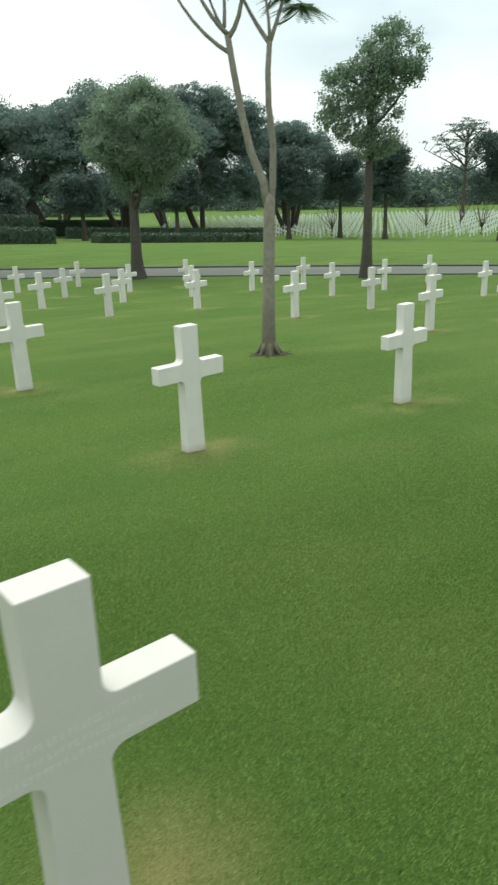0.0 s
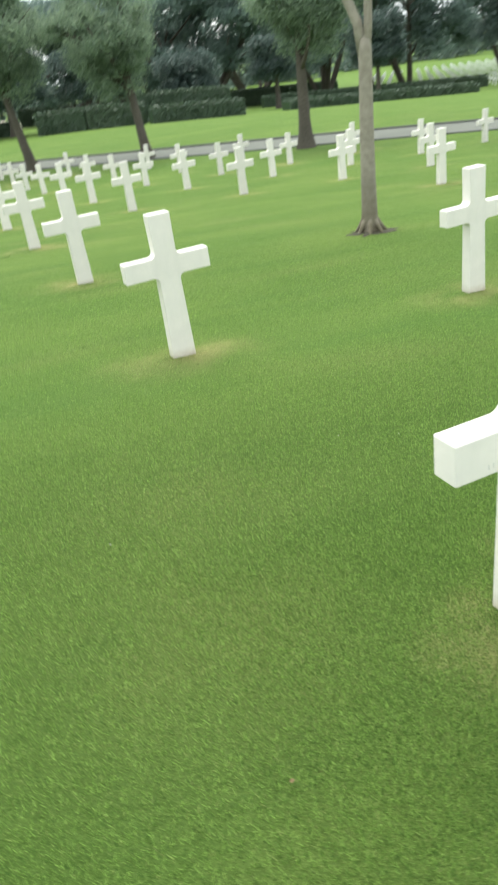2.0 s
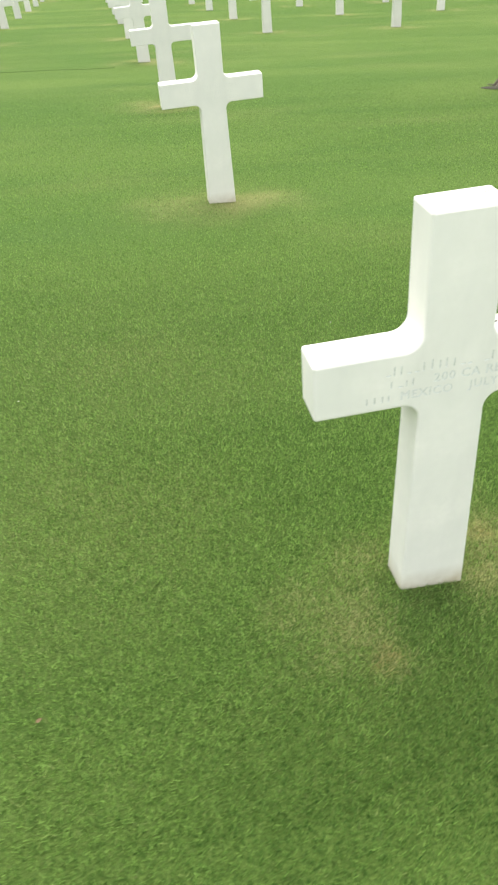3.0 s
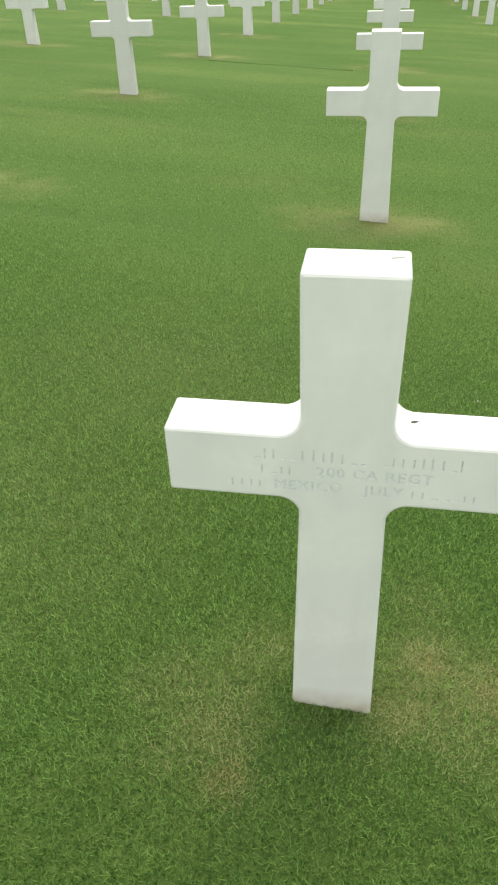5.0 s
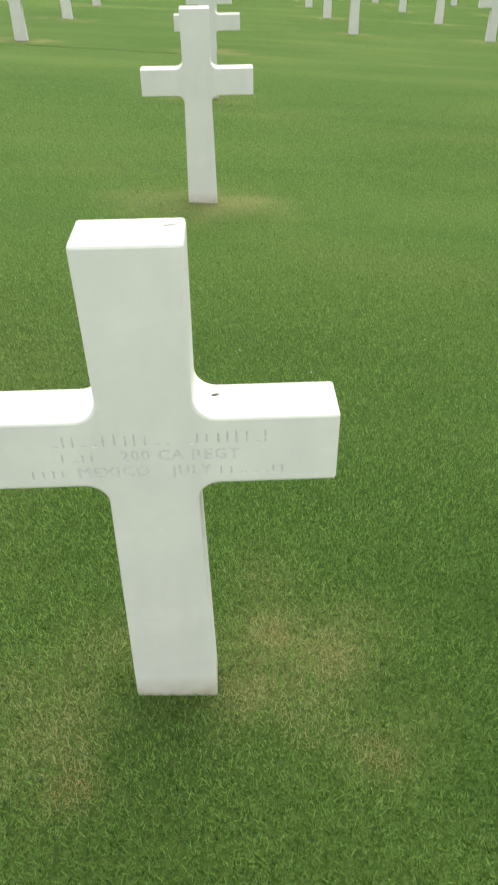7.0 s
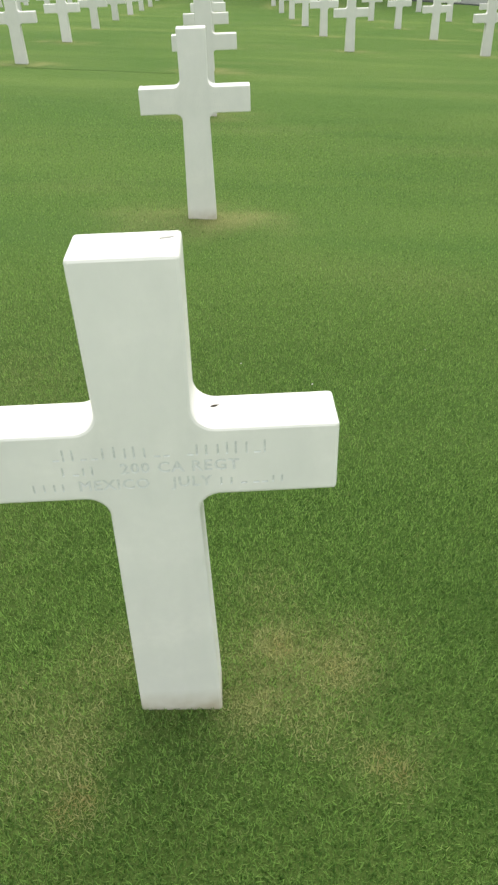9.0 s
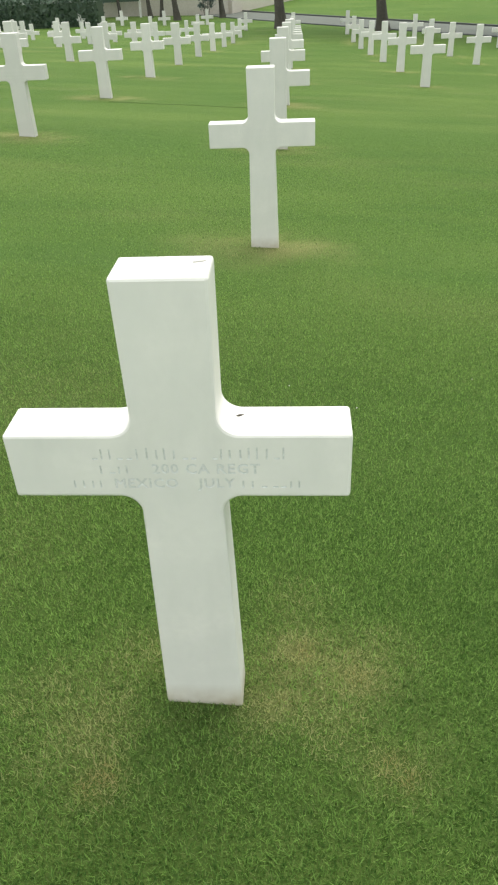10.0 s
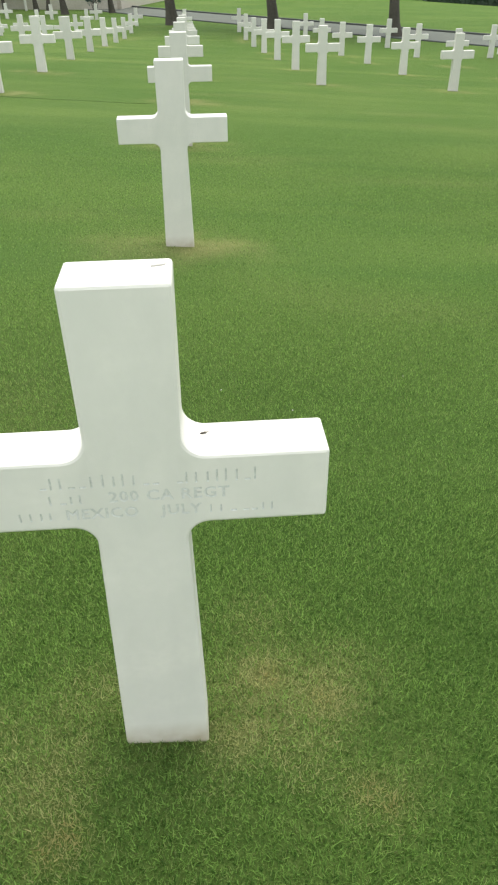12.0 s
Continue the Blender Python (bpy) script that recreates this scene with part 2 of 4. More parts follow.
def land(x, y):
    """The height of the ground: a slope that falls gently past the graves and further beyond the road."""
    cx, cy = min(max(x, -9.0), 24.0), min(max(y, -9.0), 34.0)
    z = -0.07285 * cx - 0.03938 * cy - 0.000183 * cx * cx + 0.000638 * cx * cy - 0.00065 * cy * cy
    z = -1.76 + soft_plus(z + 1.76, 7.0)
    reach = 0.95 * x + 0.30 * y - 27.0
    return z - 0.079 * (soft_plus(reach, 0.4) - soft_plus(reach - 57.0, 0.2)) - 0.017 * soft_plus(min(reach, 260.0) - 57.0, 0.2)


# graves stand on arcs round a far centre
ARC, COLUMN, ROW = 221.24, 2.5694, 3.3246


def grave(m, n):
    a, r = m * COLUMN / ARC, ARC - n * ROW
    return r * math.sin(a) + 0.00229 * n * ROW, ARC - r * math.cos(a), math.degrees(a)


ROAD_WAY = Vector((-0.63, 0.777, 0))
ROAD_OUT = Vector((0.777, 0.63, 0))


def across(x, y):
    return ROAD_OUT.x * x + ROAD_OUT.y * y


MISSING = {(1, 2), (1, 3), (2, 2), (2, 3)}
GRAVES = [(m, n) for n in range(-2, 13) for m in range(-9, 9) if (m, n) not in MISSING and across(*grave(m, n)[:2]) < 23.0]
NEAREST = {(0, 1): (0.010, 3.306), (1, 1): (2.552, 3.342), (-1, 0): (-2.561, 0.046), (0, 2): (0.031, 6.558)}
FEET = np.array([grave(m, n)[:2] for m, n in GRAVES])


# worn places round the nearest stone: x, y, radius, amount
# the last two are glare on the lawn, put into the grass colour
WORN_AND_GLARE = ((0.14, 0.0, 0.10, 0.95), (0.22, 0.16, 0.13, 0.6), (0.33, 0.10, 0.11, 0.85), (0.26, -0.03, 0.12, 0.65), (0.39, -0.13, 0.10, 0.6), (-0.18, -0.20, 0.09, 0.65), (-0.22, -0.07, 0.13, 0.75), (-0.15, 0.12, 0.13, 0.5), (0.20, 0.33, 0.14, 0.35), (0.39, 0.19, 0.14, 0.4), (0.10, -0.09, 0.09, 0.4), (-0.35, -0.02, 0.14, 0.45), (-0.33, -0.17, 0.10, 0.4), (-2.29, 0.20, 0.28, 0.9), (-0.85, 0.45, 0.65, 0.24), (-0.7, 1.3, 0.8, 0.22))
SCORCHED = ((0.215, 0.16, 0.035, 0.8), (0.33, 0.097, 0.04, 0.6), (0.385, -0.125, 0.045, 0.5), (0.42, -0.15, 0.035, 0.6), (-0.172, -0.187, 0.035, 0.8), (-0.20, -0.212, 0.035, 0.7), (-2.30, 0.17, 0.12, 0.6))
# lusher grass, and shade at the foot and near edge put in its colour
LUSH_SHADE = ((0.45, 0.02, 0.10, 0.6), (-0.04, -0.06, 0.09, 0.3), (0.70, -0.22, 0.30, 0.75), (-0.10, -0.48, 0.28, 0.85), (0.30, -0.48, 0.26, 0.85), (0.75, 0.25, 0.25, 0.5), (-0.45, -0.55, 0.32, 0.8), (-0.85, -0.75, 0.35, 0.7))


def spots(x, y, places):
    return np.max([a * np.exp(-1.3 * ((x - px) ** 2 + (y - py) ** 2) / r ** 2) for px, py, r, a in places], axis=0)


def dryness(x, y):
    """Worn yellow grass round each headstone's foot, in ragged patches, and the painted glare."""
    d = np.hypot((FEET[:, 0] - x) * 0.62, FEET[:, 1] - 0.03 - y).min()
    patch = noise.noise(Vector((x * 3.1, y * 3.1, 4.0))) * 0.5 + noise.noise(Vector((x * 9.0, y * 9.0, 1.0))) * 0.4
    fine = noise.noise(Vector((x * 26.0, y * 26.0, 2.0)))
    near = max(0.0, 1.0 - d / 0.46)
    far = max(0.0, noise.noise(Vector((x * 0.5, y * 1.6, 8.0))) - 0.25) * 0.5
    hero = 0.35 if abs(x) < 1.1 and y < 1.2 else 1.0
    worn = float(spots(x, y, WORN_AND_GLARE)) * (0.85 + 0.6 * patch + 0.5 * fine)
    return min(1.0, max(0.0, worn, hero * near * (0.5 + 1.5 * patch + 0.4 * fine) + far * 0.7))


# ---- ground ----
def axis(lo, hi, step, limit):
    inner = list(np.arange(lo, hi + 1e-6, step))
    grow, out, v = step, [], hi
    while v < limit:
        grow = min(grow * 1.16, 120.0)
        v += grow
        out.append(v)
    grow, low, v = step, [], lo
    while v > -limit:
        grow = min(grow * 1.16, 120.0)
        v -= grow
        low.append(v)
    return low[::-1] + inner + out


def build_ground():
    xs, ys = axis(-5, 8, 0.14, 1600), axis(-2.5, 16, 0.14, 1600)
    verts = [(x, y, land(x, y)) for y in ys for x in xs]
    w = len(xs)
    faces = [(j * w + i, j * w + i + 1, (j + 1) * w + i + 1, (j + 1) * w + i) for j in range(len(ys) - 1) for i in range(w - 1)]
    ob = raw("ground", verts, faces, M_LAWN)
    ob.data.polygons.foreach_set("use_smooth", [True] * len(faces))
    dry = ob.data.attributes.new("dry", "FLOAT", "POINT")
    dry.data.foreach_set("value", [dryness(x, y) * 0.75 if -9 < x < 22 and -5 < y < 34 else 0.0 for x, y, z in verts])
    # ground darkened where the blades stand close: shade of the gaps in its colour
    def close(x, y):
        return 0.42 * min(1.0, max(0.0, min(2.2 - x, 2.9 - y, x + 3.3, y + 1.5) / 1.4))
    ob.data.attributes.new("thatch_shade", "FLOAT", "POINT").data.foreach_set("value", [close(x, y) for x, y, z in verts])
    tagged(ob, "mown green lawn sloping gently away, worn yellow round the headstones", "lawn", kind="structure")


def build_road():
    def strip(name, s0, s1, lift, mat, label, category):
        verts, faces, n = [], [], 120
        for i in range(n + 1):
            d = -90 + 210 * i / n
            for s, dz in ((s0, lift - 0.2), (s0, lift), (s1, lift), (s1, lift - 0.2)):
                p = ROAD_OUT * s + ROAD_WAY * d
                verts.append((p.x, p.y, land(p.x, p.y) + dz))
        for i in range(n):
            for k in range(3):
                a = i * 4 + k
                faces.append((a, a + 4, a + 5, a + 1))
        tagged(raw(name, verts, faces, mat), label, category, kind="structure")
    strip("road", 25.0, 27.9, 0.015, M_ROAD, "narrow grey asphalt road crossing the lawn", "road")
    strip("kerb", 27.9, 28.05, 0.075, M_KERB, "dark weathered concrete kerb along the road", "kerb")
    strip("kerb", 24.85, 25.0, 0.04, M_KERB, "low dark concrete kerb flush with the lawn", "kerb")


# ---- headstones ----
STONE = dict(top=0.150, waist=0.145, foot=0.164, span=0.585, height=0.969, deep=0.0935, arm_top=0.6972, arm_low=0.5691, round=0.036)


def cross_outline(seg=6):
    s = STONE
    r, h, hw, arm = s["round"], s["height"], s["waist"] / 2, s["span"] / 2
    pts = [(s["foot"] / 2 + 0.003, -0.30), (s["foot"] / 2, 0.0)]
    fillet = []
    for k in range(seg + 1):
        a = math.pi - math.pi / 2 * k / seg
        fillet.append((hw + r + r * math.cos(a), s["arm_low"] - r + r * math.sin(a)))
    pts += fillet
    pts += [(arm, s["arm_low"]), (arm, s["arm_top"])]
    for k in range(seg + 1):
        a = -math.pi / 2 - math.pi / 2 * k / seg
        pts.append((hw + r + r * math.cos(a), s["arm_top"] + r + r * math.sin(a)))
    pts += [(s["top"] / 2, h)]
    return pts + [(-x, z) for x, z in reversed(pts)]


def cross_bm(bevel=0.004, seg=6):
    bm = bmesh.new()
    front = bm.faces.new([bm.verts.new((x, 0, z)) for x, z in cross_outline(seg)])
    made = bmesh.ops.extrude_face_region(bm, geom=[front])["geom"]
    bmesh.ops.translate(bm, vec=(0, STONE["deep"], 0), verts=[g for g in made if isinstance(g, bmesh.types.BMVert)])
    bmesh.ops.recalc_face_normals(bm, faces=bm.faces[:])
    if bevel:
        edges = [e for e in bm.edges if len(e.link_faces) == 2 and e.calc_face_angle() > 1.0]
        bmesh.ops.bevel(bm, geom=edges, offset=bevel, segments=2, affect="EDGES", profile=0.5)
    return bm


def bar(bm, x0, x1, z0, z1, y=-0.0004):
    bm.faces.new([bm.verts.new(p) for p in ((x0, y, z0), (x1, y, z0), (x1, y, z1), (x0, y, z1))])


def letter_bars(bm, x0, x1, z, tall, rnd):
    """A line of worn strokes in place of writing that must not or cannot be read."""
    x = x0
    while x < x1 - 0.006:
        w = rnd.uniform(0.011, 0.017)
        bar(bm, x, x + 0.0024, z, z + tall * rnd.uniform(0.7, 1.0))
        if rnd.random() < 0.55:
            foot = z if rnd.random() < 0.5 else z + tall * 0.55
            bar(bm, x + 0.0024, x + 0.0085, foot, foot + 0.0024)
        x += w


def writing(text, x, z, size, parent):
    cu = bpy.data.curves.new("lettering", "FONT")
    cu.body, cu.size, cu.align_x, cu.extrude, cu.resolution_u = text, size, "CENTER", 0.0001, 2
    cu.space_character, cu.offset = 1.12, -0.0005
    cu.materials.append(M_CUT)
    ob = new("lettering", cu)
    ob.parent = parent
    ob.matrix_basis = pose(x, 0.0013, z, 90, 0, 0)
    return ob


def groove_text(text, x, z, size):
    """A bevelled copy of the writing, to be cut out of the stone."""
    cu = bpy.data.curves.new("groove", "FONT")
    cu.body, cu.size, cu.align_x, cu.resolution_u = text, size, "CENTER", 2
    cu.space_character, cu.bevel_depth, cu.bevel_resolution, cu.offset = 1.12, 0.0015, 0, -0.0007
    ob = new("groove", cu)
    solid = bpy.data.meshes.new_from_object(ob.evaluated_get(bpy.context.evaluated_depsgraph_get()))
    bpy.data.objects.remove(ob)
    bm = bmesh.new()
    bm.from_mesh(solid)
    bmesh.ops.remove_doubles(bm, verts=bm.verts[:], dist=0.00002)
    bmesh.ops.recalc_face_normals(bm, faces=bm.faces[:])
    ob = obj("groove", bm, M_CUT)
    ob.matrix_basis = pose(x, 0.0, z, 90, 0, 0)
    return ob


def groove_bars(x0, x1, z, tall, rnd):
    """Wedge-shaped strokes: steep above and at the sides, sloping at the lower end."""
    bm = bmesh.new()
    x = x0
    while x < x1 - 0.006:
        h = tall * rnd.uniform(0.75, 1.0)
        flat = rnd.random() < 0.3
        w, top = (0.010, z + 0.0036) if flat else (0.0034, z + h)
        front = [bm.verts.new((px, -0.0012, pz)) for px, pz in ((x - 0.0005, z - 0.002), (x + w + 0.0005, z - 0.002), (x + w + 0.0005, top), (x - 0.0005, top))]
        back = [bm.verts.new((px, 0.0015, pz)) for px, pz in ((x + 0.0008, z + 0.0016), (x + w - 0.0008, z + 0.0016), (x + w - 0.0008, top - 0.0008), (x + 0.0008, top - 0.0008))]
        bm.faces.new(front)
        bm.faces.new(back[::-1])
        for i in range(4):
            bm.faces.new((front[i], back[i], back[(i + 1) % 4], front[(i + 1) % 4]))
        x += rnd.uniform(0.013, 0.018)
    bmesh.ops.recalc_face_normals(bm, faces=bm.faces[:])
    return obj("groove", bm, M_CUT)


def carve(stone, cutters):
    """Cuts the grooves out of the stone for good and clears the tools away."""
    for c in cutters:
        k = stone.modifiers.new("cut", "BOOLEAN")
        k.operation, k.solver, k.object, k.use_self, k.material_mode = "DIFFERENCE", "EXACT", c, True, "TRANSFER"
    graph = bpy.context.evaluated_depsgraph_get()
    cut = bpy.data.meshes.new_from_object(stone.evaluated_get(graph))
    stone.modifiers.clear()
    stone.data = cut
    for c in cutters:
        bpy.data.objects.remove(c)


def settled(m, n):
    """How far a stone has sunk into the turf: more in the rows further down the slope."""
    if n < 2:
        return 0.0
    return 0.016 * (min(n, 9) - 1) + (0.05 + 0.025 * (min(n, 6) - 2) + 0.03 * min(-m - 1, 2) if m < 0 else 0.0)


def build_headstones():
    rnd = random.Random(5)
    plain = obj("cross_headstone", cross_bm(), M_MARBLE)
    bm = bmesh.new()
    for x0, x1, z, tall in ((-0.15, 0.16, 0.650, 0.022), (-0.10, 0.11, 0.620, 0.017), (-0.18, 0.19, 0.590, 0.017)):
        letter_bars(bm, x0, x1, z, tall, rnd)
    tagged(part("inscription", bm, M_FAINT, plain, "faint engraved strokes too worn to read"), kind="stuff")
    tagged(plain, "white marble cross headstone standing in the lawn", "headstone", "rows of cross headstones")
    first = True
    for m, n in GRAVES:
        if (m, n) == (0, 0):
            continue
        x, y, a = grave(m, n)
        x, y = NEAREST.get((m, n), (x, y))
        lean = 0.0 if n < 3 and abs(m) < 3 else 1.0
        place = pose(x, y, land(x, y) - settled(m, n) + rnd.uniform(-0.012, 0.008) * lean, rnd.uniform(-0.6, 0.6) * lean, rnd.uniform(-0.5, 0.5) * lean, a + rnd.uniform(-1, 1) * lean)
        if first:
            stone, first = plain, False
            plain.matrix_basis = place
        else:
            stone = copy_thing(plain, place)
        # the stone at (-1, 0) is darkened in colour for dimmer light on it
        stone["tone"] = 0.8 if (m, n) == (-1, 0) else rnd.uniform(0.22, 0.58)
    hero = obj("cross_headstone", cross_bm(0.0055, 10), M_MARBLE)
    hero.matrix_basis = pose(0, 0, land(0, 0))
    tagged(hero, "white marble cross headstone with worn engraving and yellowed grass", "headstone", "rows of cross headstones")
    cutters = []
    for x0, x1, z, tall in ((-0.145, 0.035, 0.6490, 0.025), (0.060, 0.184, 0.6490, 0.025), (-0.185, -0.125, 0.5895, 0.018), (0.108, 0.15, 0.5895, 0.018), (0.160, 0.21, 0.5895, 0.018), (-0.135, -0.075, 0.6195, 0.018)):
        cutters.append(groove_bars(x0, x1, z, tall, rnd))
    for text, x, z, size in (("200 CA REGT", 0.047, 0.6195, 0.0285), ("MEXICO", -0.058, 0.5895, 0.0275), ("JULY", 0.064, 0.5895, 0.0275)):
        cutters.append(groove_text(text, x, z, size))
        writing(text, x, z, size, hero)
    for c in cutters:
        c.matrix_world = pose(0, 0, land(0, 0)) @ c.matrix_basis
    carve(hero, cutters)
    # a dry seed on the arm
    bm = bmesh.new()
    bmesh.ops.create_uvsphere(bm, u_segments=10, v_segments=6, radius=1, matrix=Matrix.Diagonal((0.0062, 0.0019, 0.0016, 1)))
    bmesh.ops.create_cone(bm, segments=6, radius1=0.0009, radius2=0.0003, depth=0.004, matrix=pose(0.0075, 0, 0, 0, 90, 0))
    seed = obj("seed_husk", bm, M_SEED, True)
    seed.matrix_basis = pose(0.104, 0.059, STONE["arm_top"] + 0.0021, 0, 0, 18)
    tagged(seed, "small dark dry seed husk lying on the marble arm", "seed husk")
    # a pale twig end on the top
    bm = bmesh.new()
    tube(bm, [(-0.011, 0, 0.0012), (-0.004, 0.001, 0.0016), (0.004, 0.0008, 0.0014), (0.010, 0.003, 0.0011)], [0.0009, 0.0015, 0.0014, 0.0007], 7, 0.2, rnd)
    twig = obj("twig", bm, M_TWIG, True)
    twig.matrix_basis = pose(0.057, 0.061, STONE["height"], 0, 0, 12)
    tagged(twig, "thin pale grey twig end lying on the marble top", "twig")


# ---- trees ----
def leaf_mesh(name, blobs, clumps, per_clump, clump_size, leaf, mat, parent, seed, flat=1.0, hang=0.0, label="", square=1.0, heart=None):
    """A crown: clumps of leaves over the shells of some ellipsoids (x, y, z, rx, ry, rz)."""
    rng = np.random.default_rng(seed)
    b = np.array(blobs, float)
    weight = (b[:, 3] * b[:, 4] * b[:, 5]) ** (2 / 3)
    pick = rng.choice(len(b), clumps, p=weight / weight.sum())
    d = rng.normal(size=(clumps, 3))
    d /= np.linalg.norm(d, axis=1)[:, None]
    d = np.sign(d) * np.abs(d) ** square
    centre = b[pick, :3] + d * b[pick, 3:] * rng.uniform(0.55, 1.0, (clumps, 1)) ** 0.6
    size = clump_size * rng.uniform(0.5, 1.25, clumps)
    n = clumps * per_clump
    own = np.repeat(np.arange(clumps), per_clump)
    q = np.clip(rng.normal(size=(n, 3)) * 0.45, -0.8, 0.8)
    p = centre[own] + q * size[own, None] * np.array((1, 1, 0.75 * flat))
    ln = leaf * rng.uniform(0.6, 1.35, (n, 1))
    if heart:
        # big leaves deep in the crown keep it dense
        m, big = heart
        inner = rng.choice(len(b), m, p=weight / weight.sum())
        q = rng.normal(size=(m, 3))
        q *= (rng.random((m, 1)) ** 0.5) * 0.72 / np.linalg.norm(q, axis=1)[:, None]
        p = np.concatenate((p, b[inner, :3] + q * b[inner, 3:]))
        ln = np.concatenate((ln, big * rng.uniform(0.6, 1.2, (m, 1))))
        n += m
    along = rng.normal(size=(n, 3))
    along[:, 2] = along[:, 2] * flat - hang
    along /= np.linalg.norm(along, axis=1)[:, None]
    side = np.cross(along, rng.normal(size=(n, 3)))
    side /= np.linalg.norm(side, axis=1)[:, None]
    v = np.empty((n, 4, 3))
    v[:, 0], v[:, 1], v[:, 2], v[:, 3] = p - along * ln / 2, p + side * ln * 0.24, p + along * ln / 2, p - side * ln * 0.24
    me = bpy.data.meshes.new(name)
    me.from_pydata(v.reshape(-1, 3).tolist(), [], np.arange(4 * n).reshape(n, 4).tolist())
    me.materials.append(mat)
    ob = new(name, me)
    ob.parent = parent
    if label:
        ob["label"] = label
    return ob


def trunk_bm(height, radius, lean, limbs, rnd, flare=1.6, sides=12):
    """A trunk from the ground with limbs (start share, end point, radius)."""
    bm = bmesh.new()
    n = 9
    pts = [Vector((lean[0] * (i / n), lean[1] * (i / n), height * i / n)) for i in range(n + 1)]
    pts = [Vector((0, 0, -0.3))] + pts
    rad = [radius * flare * 1.1] + [radius * (1 - 0.45 * i / n + (flare - 1) * math.exp(-i * 1.6)) for i in range(n + 1)]
    tube(bm, pts, rad, sides, 0.10, rnd)
    for share, end, r in limbs:
        a = Vector((lean[0] * share, lean[1] * share, height * share))
        line = bend(a, end, 5, 0.10 * (Vector(end) - a).length, rnd)
        tube(bm, line, [r * (1 - 0.14 * i) for i in range(6)], 7, 0.08, rnd)
        for k in (3, 4):
            tip = line[k] + Vector((rnd.uniform(-1, 1), rnd.uniform(-1, 1), rnd.uniform(0.2, 1))) * 0.35 * (Vector(end) - a).length
            tube(bm, bend(line[k], tip, 3, 0.05, rnd), [r * 0.5, r * 0.4, r * 0.3, r * 0.15], 5, 0.0, rnd)
    return bm


def ground_pose(x, y, turn=0.0):
    return pose(x, y, land(x, y), 0, 0, turn)


def road_tree(x, y, seed, crown, trunk_h, radius, lean, clumps, label, turn=0.0, mat=None, leaf=0.088, size=0.42, heart=(2600, 0.34)):
    rnd = random.Random(seed)
    t = empty("tree", ground_pose(x, y, turn))
    limbs = []
    for k in range(9):
        bx = rnd.choice(crown)
        limbs.append((rnd.uniform(0.55, 0.98), (bx[0] + rnd.uniform(-0.5, 0.5) * bx[3], bx[1] + rnd.uniform(-0.5, 0.5) * bx[4], bx[2] + rnd.uniform(-0.3, 0.5) * bx[5]), radius * rnd.uniform(0.25, 0.42)))
    part("trunk", trunk_bm(trunk_h, radius, lean, limbs, rnd), M_BARK, t, "dark rough trunk", True)
    leaf_mesh("crown", crown, clumps, 62, size, leaf, mat or M_LEAF, t, seed, 1.0, 0.6, square=0.9, heart=heart)
    return tagged(t, label, "tree", "trees along the road")


